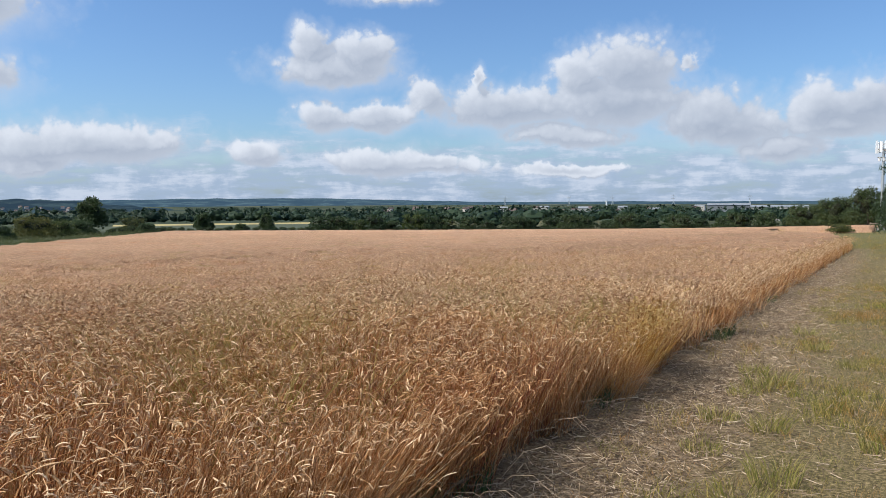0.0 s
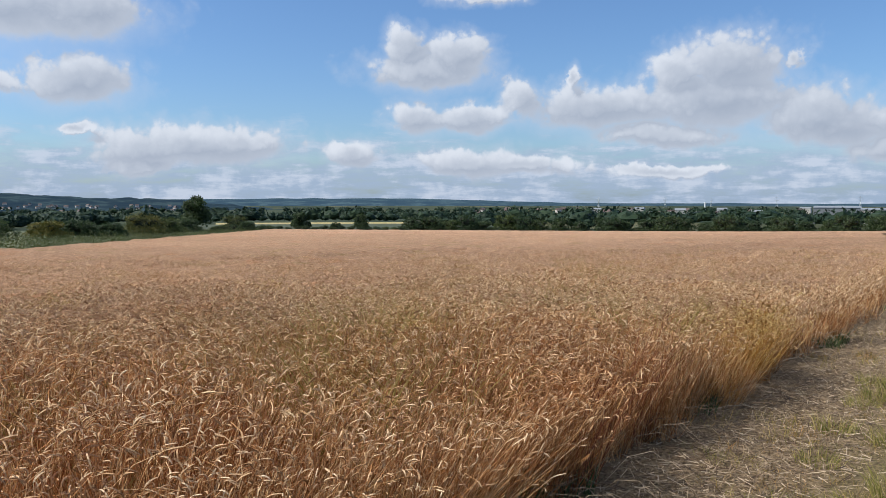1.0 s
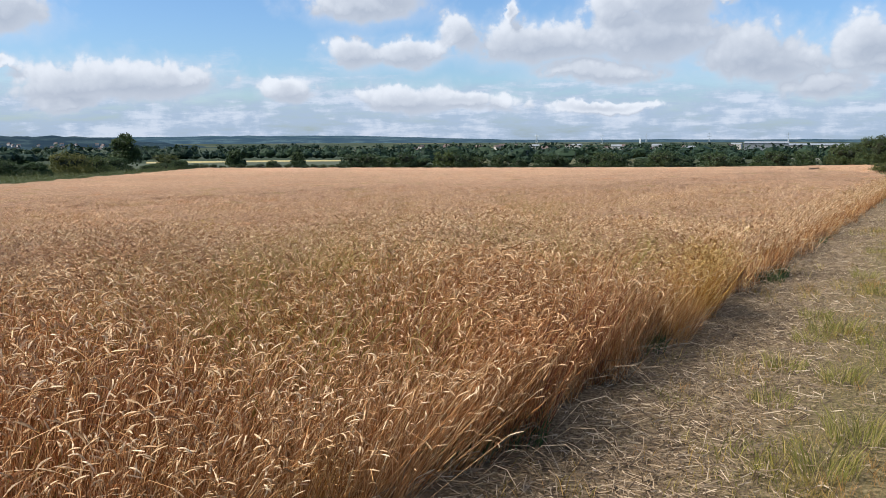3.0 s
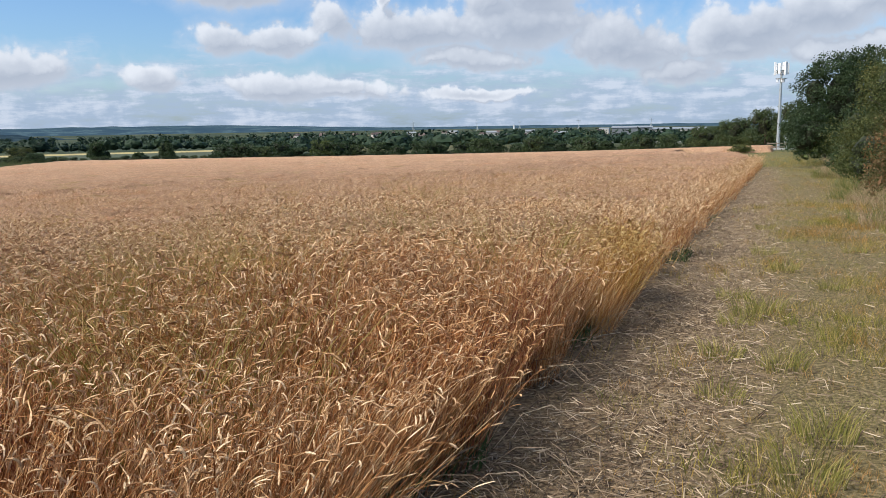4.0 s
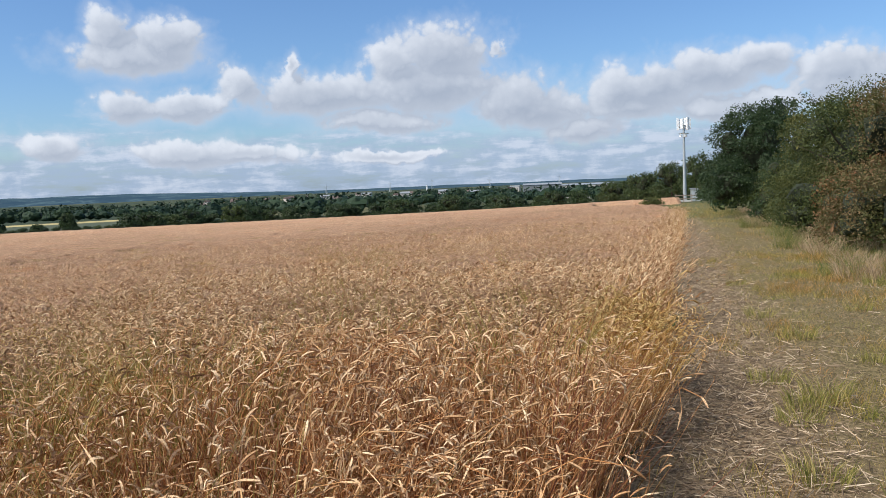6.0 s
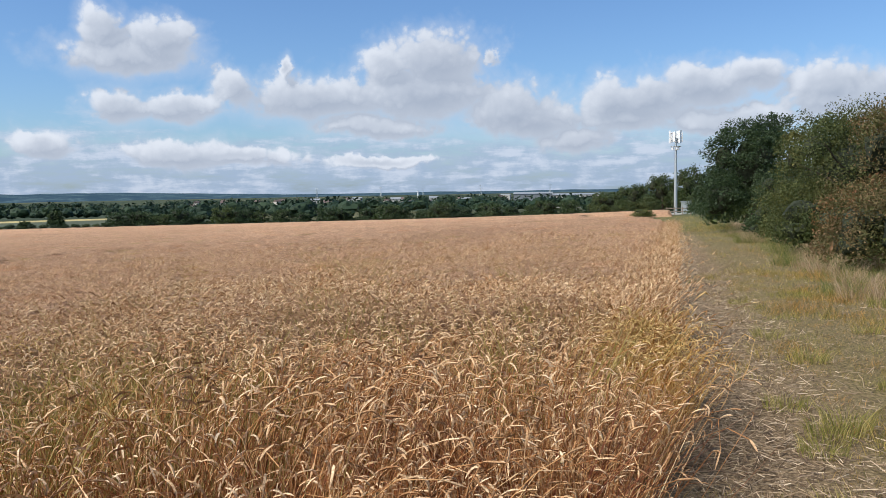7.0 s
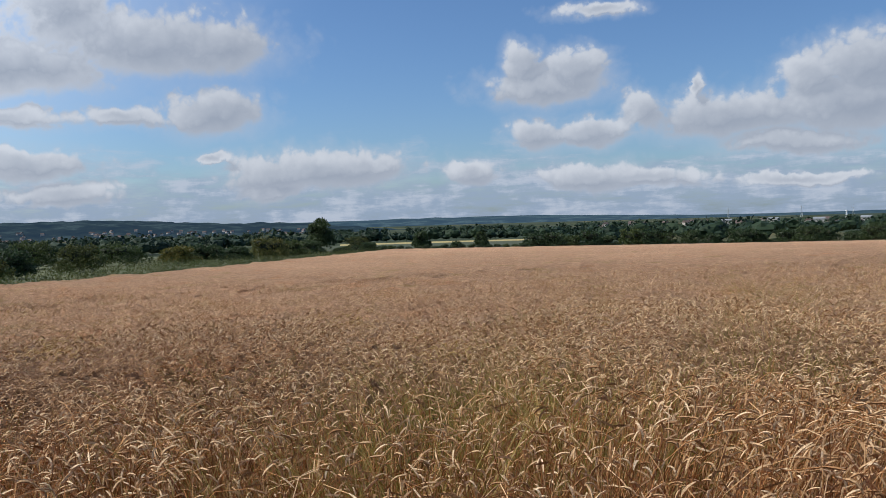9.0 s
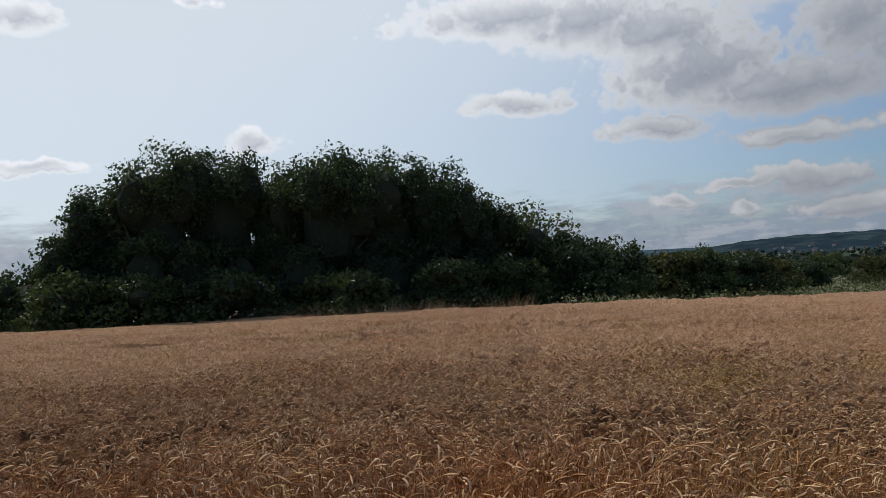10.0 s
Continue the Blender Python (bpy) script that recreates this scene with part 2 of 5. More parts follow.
def mix_col(nt, fac, a, b, blend="MIX"):
    n = nt.nodes.new("ShaderNodeMix")
    n.data_type, n.blend_type = "RGBA", blend
    for sock, v in ((n.inputs[0], fac), (n.inputs[6], a), (n.inputs[7], b)):
        if isinstance(v, tuple):
            sock.default_value = (*v, 1)
        elif isinstance(v, (int, float)):
            sock.default_value = v
        else:
            nt.links.new(v, sock)
    return n.outputs[2]


def band(nt, v, lo, hi):
    n = nt.nodes.new("ShaderNodeMapRange")
    n.interpolation_type = "SMOOTHSTEP"
    n.inputs["From Min"].default_value, n.inputs["From Max"].default_value = lo, hi
    nt.links.new(v, n.inputs["Value"])
    return n.outputs[0]


def blade_material(name, stops, patch_stops=None, patch_scale=0.5, patch_amount=0.5, glow_through=0.3, rough=0.55, gloss=0.35, by_thing=False, deep=0.0, fleck=0.0):
    """Leaves, blades and straw: a hue of its own for each piece, patches over the ground, some light let through."""
    m, nt, b = material(name)
    geo = nt.nodes.new("ShaderNodeNewGeometry")
    col = ramp_node(nt, geo.outputs["Random Per Island"], stops)
    if patch_stops:
        pn = ramp_node(nt, noise_tex(nt, patch_scale, 3.0), patch_stops)
        col = mix_col(nt, patch_amount, col, pn, "MULTIPLY")
    if by_thing:
        own = nt.nodes.new("ShaderNodeObjectInfo")
        col = mix_col(nt, 1.0, col, ramp_node(nt, own.outputs["Random"], [(0.0, (0.70, 0.80, 0.85)), (0.5, (1, 1, 1)), (1.0, (1.45, 1.25, 0.95))]), "MULTIPLY")
    if fleck:
        # the single grains and husks
        husk = ramp_node(nt, noise_tex(nt, 170, 2.0), [(0.38, (1 - fleck, 1 - fleck * 1.15, 1 - fleck * 1.3)), (0.56, (1.06, 1.05, 1.04))])
        col = mix_col(nt, 1.0, col, husk, "MULTIPLY")
    nt.links.new(col, b.inputs["Base Color"])
    b.inputs["Roughness"].default_value = rough
    b.inputs["Specular IOR Level"].default_value = gloss
    if glow_through:
        tr = nt.nodes.new("ShaderNodeBsdfTranslucent")
        if deep:
            # light that has passed through dry straw is a warmer, fuller colour
            gm = nt.nodes.new("ShaderNodeGamma")
            gm.inputs["Gamma"].default_value = deep
            nt.links.new(col, gm.inputs["Color"])
            nt.links.new(gm.outputs[0], tr.inputs["Color"])
        else:
            nt.links.new(col, tr.inputs["Color"])
        sh = nt.nodes.new("ShaderNodeMixShader")
        sh.inputs[0].default_value = glow_through
        nt.links.new(b.outputs[0], sh.inputs[1])
        nt.links.new(tr.outputs[0], sh.inputs[2])
        nt.links.new(sh.outputs[0], nt.nodes["Material Output"].inputs["Surface"])
    return m


def plain_material(name, col, rough=0.6, metal=0.0, speck=0.15, scale=6.0):
    m, nt, b = material(name)
    n = noise_tex(nt, scale, 5.0)
    c = mix_col(nt, n, tuple(v * (1 - speck) for v in col), tuple(min(1, v * (1 + speck)) for v in col))
    nt.links.new(c, b.inputs["Base Color"])
    b.inputs["Roughness"].default_value, b.inputs["Metallic"].default_value = rough, metal
    return m


PATCHES = [(0.34, (0.80, 0.77, 0.44)), (0.44, (1, 1, 1)), (0.60, (1, 0.97, 0.94)), (0.74, (1.0, 0.80, 0.62))]
M_STEM = blade_material("wheat_straw", [(0.0, (0.22, 0.085, 0.032)), (0.3, (0.46, 0.210, 0.080)), (0.7, (0.68, 0.40, 0.180)), (1.0, (0.84, 0.61, 0.36))], PATCHES, 0.55, 1.0, 0.27, 0.8, 0.04, deep=1.9)
M_EAR = blade_material("wheat_ear", [(0.0, (0.36, 0.19, 0.088)), (0.3, (0.60, 0.38, 0.205)), (0.7, (0.79, 0.56, 0.335)), (1.0, (0.94, 0.75, 0.50))], PATCHES, 0.55, 0.8, 0.25, 0.8, 0.06, deep=1.9, fleck=0.35)
M_LEAF = blade_material("green_leaf", [(0.0, (0.062, 0.072, 0.019)), (0.5, (0.100, 0.106, 0.032)), (1.0, (0.17, 0.16, 0.055))], [(0.38, (0.7, 0.82, 0.8)), (0.62, (1.25, 1.1, 0.9))], 1.1, 0.8, glow_through=0.2, gloss=0.2, by_thing=True)
M_LEAF_DARK = blade_material("dark_leaf", [(0.0, (0.030, 0.049, 0.018)), (0.5, (0.046, 0.074, 0.026)), (1.0, (0.080, 0.11, 0.040))], None, rough=0.5, gloss=0.35, glow_through=0.36, by_thing=True)
M_LEAF_RUST = blade_material("rusty_hawthorn_leaf", [(0.0, (0.090, 0.080, 0.030)), (0.4, (0.122, 0.100, 0.042)), (0.75, (0.160, 0.112, 0.054)), (1.0, (0.215, 0.130, 0.070))], [(0.36, (0.62, 0.85, 0.62)), (0.5, (1, 1, 1)), (0.64, (1.25, 0.92, 0.8))], 0.75, 0.95, glow_through=0.18, gloss=0.15, by_thing=False)
M_LEAF_PALE = blade_material("grey_green_scrub", [(0.0, (0.06, 0.075, 0.022)), (0.6, (0.10, 0.115, 0.036)), (0.9, (0.125, 0.130, 0.046)), (1.0, (0.16, 0.15, 0.065))], [(0.4, (0.8, 0.95, 0.7)), (0.6, (1.15, 1.05, 1.0))], 0.12, 0.9, glow_through=0.2)
# far greens pulled towards blue: distance haze put into the leaf colour
M_LEAF_FAR = blade_material("hazed_far_leaf", [(0.0, (0.016, 0.030, 0.019)), (0.5, (0.025, 0.043, 0.026)), (1.0, (0.040, 0.060, 0.034))],
                            [(0.35, (0.75, 0.85, 0.95)), (0.65, (1.2, 1.15, 0.9))], 0.02, 0.6, glow_through=0.1, gloss=0.08)
M_GRASS = blade_material("verge_grass", [(0.0, (0.10, 0.105, 0.024)), (0.35, (0.22, 0.195, 0.06)), (0.55, (0.37, 0.275, 0.088)), (0.8, (0.50, 0.36, 0.155)), (1.0, (0.68, 0.51, 0.27))],
                         [(0.36, (0.70, 0.84, 0.38)), (0.47, (0.92, 0.90, 0.64)), (0.60, (0.92, 0.66, 0.45))], 1.4, 0.95, 0.22)
M_GRASS_TALL = blade_material("tall_grass", [(0.0, (0.08, 0.115, 0.022)), (0.5, (0.16, 0.175, 0.045)), (0.8, (0.29, 0.25, 0.09)), (1.0, (0.52, 0.40, 0.21))], None, glow_through=0.3)
M_GRASS_DEAD = blade_material("dead_grass", [(0.0, (0.20, 0.13, 0.07)), (0.5, (0.38, 0.26, 0.155)), (1.0, (0.55, 0.41, 0.27))], None, glow_through=0.2)
M_STRAW = blade_material("cut_straw", [(0.0, (0.07, 0.040, 0.022)), (0.4, (0.22, 0.148, 0.086)), (0.8, (0.39, 0.285, 0.178)), (1.0, (0.58, 0.46, 0.32))], None, glow_through=0.1)
M_BARK = plain_material("bark", (0.075, 0.055, 0.04), 0.9, 0, 0.4, 9)
# near-black filler for crown interiors; the shade is in its colour
M_CROWN_SHADE = plain_material("crown_inner_shade", (0.026, 0.032, 0.015), 1.0, 0, 0.5, 7)
M_STEEL = plain_material("galvanised_steel", (0.42, 0.45, 0.46), 0.45, 0.6, 0.12, 5)
M_PANEL = plain_material("antenna_plastic", (0.72, 0.74, 0.75), 0.5, 0, 0.06, 5)
M_CABIN = plain_material("cabinet_paint", (0.33, 0.36, 0.33), 0.6, 0, 0.1, 4)
M_CONCRETE = plain_material("concrete", (0.42, 0.40, 0.37), 0.85, 0, 0.15, 3)
M_WALL_PALE = plain_material("pale_wall", (0.46, 0.42, 0.38), 0.8, 0, 0.1, 0.4)
M_SHED = plain_material("grey_cladding", (0.17, 0.18, 0.19), 0.6, 0, 0.1, 0.3)
M_SHED_ROOF = plain_material("pale_roof_sheet", (0.26, 0.27, 0.28), 0.5, 0, 0.08, 0.3)
M_ROOF = plain_material("roof_tile", (0.12, 0.085, 0.075), 0.85, 0, 0.2, 0.6)
M_WOOD = plain_material("weathered_rail", (0.25, 0.20, 0.15), 0.85, 0, 0.2, 8)


def ground_material():
    m, nt, b = material("earth_and_turf")
    geo = nt.nodes.new("ShaderNodeNewGeometry")
    sep = nt.nodes.new("ShaderNodeSeparateXYZ")
    nt.links.new(geo.outputs["Position"], sep.inputs[0])
    ln = nt.nodes.new("ShaderNodeVectorMath")
    ln.operation = "LENGTH"
    nt.links.new(geo.outputs["Position"], ln.inputs[0])
    wob = nt.nodes.new("ShaderNodeMath")
    wob.operation = "MULTIPLY_ADD"
    nt.links.new(noise_tex(nt, 1.1, 4), wob.inputs[0])
    wob.inputs[1].default_value = 1.0
    nt.links.new(sep.outputs[0], wob.inputs[2])
    soil = ramp_node(nt, noise_tex(nt, 7, 6), [(0.3, (0.10, 0.07, 0.045)), (0.7, (0.22, 0.16, 0.10))])
    litter = ramp_node(nt, noise_tex(nt, 48, 7, (0.7, 1, 1), 0.75), [(0.36, (0.045, 0.027, 0.016)), (0.5, (0.175, 0.120, 0.068)), (0.64, (0.40, 0.295, 0.178))])
    turf = ramp_node(nt, noise_tex(nt, 36, 7, None, 0.75), [(0.36, (0.040, 0.031, 0.014)), (0.5, (0.145, 0.112, 0.050)), (0.64, (0.33, 0.245, 0.128))])
    col = mix_col(nt, band(nt, wob.outputs[0], -2.3, -1.5), soil, litter)
    col = mix_col(nt, band(nt, wob.outputs[0], -0.9, 0.1), col, turf)
    lush = ramp_node(nt, noise_tex(nt, 5, 6, None, 0.7), [(0.35, (0.055, 0.075, 0.02)), (0.6, (0.13, 0.15, 0.045)), (0.75, (0.26, 0.23, 0.10))])
    col = mix_col(nt, band(nt, wob.outputs[0], 1.2, 2.0), col, lush)
    # the grassed headland at the end of the near block of wheat
    worn = mix_col(nt, 0.6, lush, turf)
    col = mix_col(nt, band(nt, sep.outputs[1], 24, 56), col, worn)
    # the valley: a patchwork of pasture, hay and stubble
    cells = nt.nodes.new("ShaderNodeTexVoronoi")
    cells.inputs["Scale"].default_value = 0.006
    nt.links.new(geo.outputs["Position"], cells.inputs["Vector"])
    cs = nt.nodes.new("ShaderNodeSeparateColor")
    nt.links.new(cells.outputs["Color"], cs.inputs[0])
    fields = ramp_node(nt, cs.outputs[0], [(0.0, (0.028, 0.042, 0.022)), (0.6, (0.042, 0.056, 0.027)), (0.85, (0.085, 0.09, 0.04)), (1.0, (0.26, 0.21, 0.10))])
    fields = mix_col(nt, noise_tex(nt, 0.05, 5), fields, (0.03, 0.042, 0.022))
    col = mix_col(nt, band(nt, ln.outputs["Value"], 90, 190), col, fields)
    nt.links.new(col, b.inputs["Base Color"])
    b.inputs["Roughness"].default_value, b.inputs["Specular IOR Level"].default_value = 0.95, 0.15
    bump = nt.nodes.new("ShaderNodeBump")
    bump.inputs["Strength"].default_value, bump.inputs["Distance"].default_value = 0.7, 0.03
    nt.links.new(noise_tex(nt, 26, 6, None, 0.7), bump.inputs["Height"])
    nt.links.new(bump.outputs[0], b.inputs["Normal"])
    return m


M_GROUND = ground_material()


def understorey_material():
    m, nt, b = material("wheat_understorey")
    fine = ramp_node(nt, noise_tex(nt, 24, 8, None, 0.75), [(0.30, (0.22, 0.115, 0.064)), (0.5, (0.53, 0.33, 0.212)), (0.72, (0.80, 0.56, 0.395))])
    # lower stems near the path, darkened for the shade in gaps between stalks
    stems_in_shade = ramp_node(nt, noise_tex(nt, 24, 8, None, 0.75), [(0.30, (0.09, 0.040, 0.018)), (0.5, (0.21, 0.105, 0.050)), (0.72, (0.40, 0.23, 0.125))])
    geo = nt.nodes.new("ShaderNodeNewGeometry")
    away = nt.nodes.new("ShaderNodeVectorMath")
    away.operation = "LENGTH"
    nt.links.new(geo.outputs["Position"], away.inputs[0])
    fine = mix_col(nt, band(nt, away.outputs["Value"], 6, 18), stems_in_shade, fine)
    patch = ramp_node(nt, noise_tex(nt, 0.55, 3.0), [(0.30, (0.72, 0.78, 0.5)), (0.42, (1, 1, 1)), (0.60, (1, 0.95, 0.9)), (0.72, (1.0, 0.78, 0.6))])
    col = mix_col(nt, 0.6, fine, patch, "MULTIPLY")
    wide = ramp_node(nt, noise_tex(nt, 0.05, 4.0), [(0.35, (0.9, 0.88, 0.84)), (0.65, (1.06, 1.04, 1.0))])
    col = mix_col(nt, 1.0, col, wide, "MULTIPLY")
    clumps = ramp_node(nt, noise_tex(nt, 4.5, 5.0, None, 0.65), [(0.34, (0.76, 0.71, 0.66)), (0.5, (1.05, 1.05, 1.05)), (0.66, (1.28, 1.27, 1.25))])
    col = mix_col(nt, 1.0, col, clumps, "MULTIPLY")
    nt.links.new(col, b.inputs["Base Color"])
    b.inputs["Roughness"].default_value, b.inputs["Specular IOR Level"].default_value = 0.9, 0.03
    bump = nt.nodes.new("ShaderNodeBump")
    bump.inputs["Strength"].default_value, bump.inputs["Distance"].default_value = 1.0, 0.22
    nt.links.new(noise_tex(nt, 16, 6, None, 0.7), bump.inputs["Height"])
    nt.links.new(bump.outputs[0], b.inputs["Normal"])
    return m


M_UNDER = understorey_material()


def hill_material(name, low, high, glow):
    """Far wooded hillsides; haze is put in as a bluish tint and surface glow."""
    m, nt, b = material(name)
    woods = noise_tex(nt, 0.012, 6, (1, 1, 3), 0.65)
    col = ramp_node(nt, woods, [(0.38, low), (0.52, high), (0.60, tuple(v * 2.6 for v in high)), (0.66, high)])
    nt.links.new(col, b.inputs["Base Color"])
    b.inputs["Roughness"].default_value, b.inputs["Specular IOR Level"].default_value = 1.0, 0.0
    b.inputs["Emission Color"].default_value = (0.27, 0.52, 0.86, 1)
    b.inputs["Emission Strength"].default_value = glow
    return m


M_HILL = hill_material("hazed_far_hillside", (0.010, 0.018, 0.020), (0.022, 0.032, 0.030), 0.135)
M_HILL_TOWN = hill_material("hazed_wooded_hillside", (0.006, 0.010, 0.012), (0.014, 0.020, 0.018), 0.075)


# ---- the land ----
def build_ground():
    radii = np.concatenate([np.linspace(0.5, 12, 24), np.geomspace(12.6, 4800, 96)])
    n = 216
    ang = np.linspace(0, 2 * math.pi, n, endpoint=False)
    rr, aa = np.meshgrid(radii, ang, indexing="ij")
    x, y = rr * np.cos(aa), rr * np.sin(aa)
    z = ground_z(x, y)
    verts = np.concatenate([[[0, 0, gz(0, 0)]], np.stack([x, y, z], -1).reshape(-1, 3)])
    i, j = np.meshgrid(np.arange(len(radii) - 1), np.arange(n), indexing="ij")
    a = 1 + i * n + j
    b = 1 + i * n + (j + 1) % n
    quads = np.stack([a, a + n, b + n, b], -1).reshape(-1, 4)
    k = np.arange(n)
    tris = np.stack([np.zeros(n, int), 1 + k, 1 + (k + 1) % n], -1)
    ob = new("ground", np_mesh("ground", verts, [quads, tris], M_GROUND, True))
    tagged(ob, "earth and dry turf falling away into a wide valley", "ground", kind="structure")


build_ground()


def hill(name, label, mat, az0, az1, dist, crest, foot=-34.0, depth=700):
    """A long hill: crest(az) gives its height in metres at each bearing."""
    n, rows = 160, 9
    az = np.linspace(az0, az1, n)
    verts = []
    for k in range(rows):
        f = k / (rows - 1)
        r = dist + depth * f
        lift = math.sin(f * math.pi / 2) ** 0.8
        for a in az:
            x, y = -math.sin(radians(a)) * r, math.cos(radians(a)) * r
            c = crest(a) + 4.5 * noise.fractal(Vector((a * 0.9, f * 2, dist * 0.01)), 0.9, 2.0, 4)
            verts.append((x, y, foot + (c - foot) * lift))
    i, j = np.meshgrid(np.arange(rows - 1), np.arange(n - 1), indexing="ij")
    a = i * n + j
    quads = np.stack([a, a + 1, a + n + 1, a + n], -1).reshape(-1, 4)
    tagged(new(name, np_mesh(name, np.array(verts), quads, mat, True)), label, "hill", kind="structure")


def far_crest(a):
    return float(-24 + 26 * smooth(24, 40, a) - 6 * smooth(44, 60, a) + 14 * smooth(60, 95, a))


def town_crest(a):
    return float(-34 + 37 * smooth(46, 57, a) + 22 * smooth(58, 68, a) - 52 * smooth(72, 86, a))


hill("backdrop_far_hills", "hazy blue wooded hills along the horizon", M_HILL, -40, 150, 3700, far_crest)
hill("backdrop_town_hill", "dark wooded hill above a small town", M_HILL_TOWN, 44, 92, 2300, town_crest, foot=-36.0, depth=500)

# ---- the wheat ----
EDGE_X = -2.15


def edge_x(y):
    """Where the standing crop stops beside the path."""
    y = np.asarray(y, float)
    return EDGE_X - 0.20 * (1 - smooth(4.8, 6.6, y)) + 0.009 * np.clip(y - 8, 0, 52) - 0.06 * np.exp(-((y - 10) / 2.2) ** 2) + 0.08 * np.sin(y * 1.7) + 0.07 * np.sin(y * 4.1 + 1) + 0.05 * np.sin(y * 9.3)


LEFT_BOUND = [(-60, -58), (-45, -30), (-41, -14), (-38.5, 0), (-40, 14), (-52, 28), (-100, 80), (-140, 128)]
FAR_BOUND = [(-140, 128), (-120, 160), (-90, 190), (-52, 214), (0, 225)]


def left_x(y):
    ys, xs = [q[1] for q in LEFT_BOUND], [q[0] for q in LEFT_BOUND]
    return np.interp(y, ys, xs)


def far_y(x):
    return np.interp(x, [q[0] for q in FAR_BOUND], [q[1] for q in FAR_BOUND])


TRACKS = [c + w for c in (21.35,) for w in (-0.9, 0.9)]  # wheel tracks, metres in from the edge


def in_track(x, y):
    u = edge_x(y) - x
    near = np.min([np.abs(u - t) for t in TRACKS], axis=0)
    return (near < 0.16) & (y > 16)


def in_crop(x, y, margin=0.0):
    """Inside the wheat field."""
    headland = (y > 50 - margin) & (y < 121 + margin) & (x > -2.2 - margin - 11 * smooth(48, 112, y))
    return ~headland & (x < edge_x(y) - margin) & (x > left_x(y) + margin) & (y < far_y(x) - margin) & (y > -40)


def crop_height(x, y):
    h = 0.80 + 0.035 * np.sin(x * 0.9 + 1.3 * np.sin(y * 0.7)) + 0.03 * np.sin(y * 1.5 + x * 0.4) + 0.03 * np.sin(3.1 * x + 1.7 * np.sin(2.3 * y))
    return h * (1 - 0.10 * np.exp(-((edge_x(y) - x) / 0.45) ** 2))


def stalk(r, sides, stem_rings, ear_rings, ear_r=0.0058, ear_len=0.056, stem_r=0.0015, leaf=True, low=0.0, droop=None, start=0.89):
    """One stalk of wheat, 0.8 m: stem, nodding ear and a dry leaf, as triangles."""
    droop = r.uniform(70, 200) if droop is None else droop
    lean = r.uniform(0, 10)
    s = np.concatenate([np.linspace(low, 0.80, stem_rings), np.linspace(0.80, 1.0, ear_rings + 1)[1:]]) if ear_rings else np.linspace(low, 1, stem_rings)
    total = 0.74 + ear_len
    fine = np.linspace(0, 1, 81)
    bend = np.radians(lean + (droop - lean) * smooth(start, 1.02, fine))
    ds = total / 80
    px = np.concatenate([[0], np.cumsum(np.sin(bend[1:]) * ds)])
    pz = np.concatenate([[0], np.cumsum(np.cos(bend[1:]) * ds)])
    pz = pz * 0.80 / pz.max()
    verts, faces = [], []

    def sweep(ts, radii, k, flat=1.0):
        start = sum(len(v) for v in verts)
        for t, rad in zip(ts, radii):
            cx, cz, bd = np.interp(t, fine, px), np.interp(t, fine, pz), np.interp(t, fine, bend)
            ang = np.arange(k) / k * 2 * math.pi + 0.4
            u, w = np.cos(ang) * rad, np.sin(ang) * rad * flat
            verts.append(np.stack([cx + u * math.cos(bd), w, cz - u * math.sin(bd)], -1))
        for i in range(len(ts) - 1):
            for j in range(k):
                a, b = start + i * k + j, start + i * k + (j + 1) % k
                faces.append((a, b, b + k))
                faces.append((a, b + k, a + k))

    ear_t = 1 - ear_len / total
    if stem_rings > 1:
        sweep(np.concatenate([[low], np.linspace(max(low, 0.55), ear_t, stem_rings - 1)]), [stem_r * 1.2] + [stem_r] * (stem_rings - 1), sides)
    prof = np.interp(np.linspace(0, 1, ear_rings), [0, 0.12, 0.5, 0.85, 1], [0.45, 0.95, 1.0, 0.85, 0.3])
    is_ear = [0] * len(faces)
    sweep(np.linspace(ear_t - 0.003, 1, ear_rings), prof * ear_r, 3, 0.8)
    is_ear += [1] * (len(faces) - len(is_ear))
    if leaf:
        start = sum(len(v) for v in verts)
        side = r.uniform(0, 2 * math.pi)
        h, ln = r.uniform(0.25, 0.62), r.uniform(0.08, 0.16)
        c, sn = math.cos(side), math.sin(side)
        x0 = np.interp(h, pz, px)
        pts = [(0, h), (ln * 0.5, h + 0.07), (ln, h - 0.06)]
        for i, (q, z) in enumerate(pts):
            wd = (0.0018, 0.0026, 0.0005)[i]
            verts.append(np.array([[x0 + q * c - wd * sn, q * sn + wd * c, z], [x0 + q * c + wd * sn, q * sn - wd * c, z]]))
        for i in range(2):
            a = start + 2 * i
            faces += [(a, a + 1, a + 3), (a, a + 3, a + 2)]
    return np.concatenate(verts), np.array(faces), is_ear + [0] * (len(faces) - len(is_ear))


def scatter(r, r0, r1, density, az0=-8, az1=138, centre=(-1.3, 2.2), margin=0.0):
    """Random places in the crop, in a ring sector seen from where the path is walked."""
    a0, a1 = radians(az0), radians(az1)
    n = int((a1 - a0) / 2 * (r1 * r1 - r0 * r0) * density)
    rad = np.sqrt(r.uniform(r0 * r0, r1 * r1, n))
    a = r.uniform(a0, a1, n)
    x, y = centre[0] - np.sin(a) * rad, centre[1] + np.cos(a) * rad
    ok = in_crop(x, y, margin) & ~in_track(x, y)
    return x[ok], y[ok]


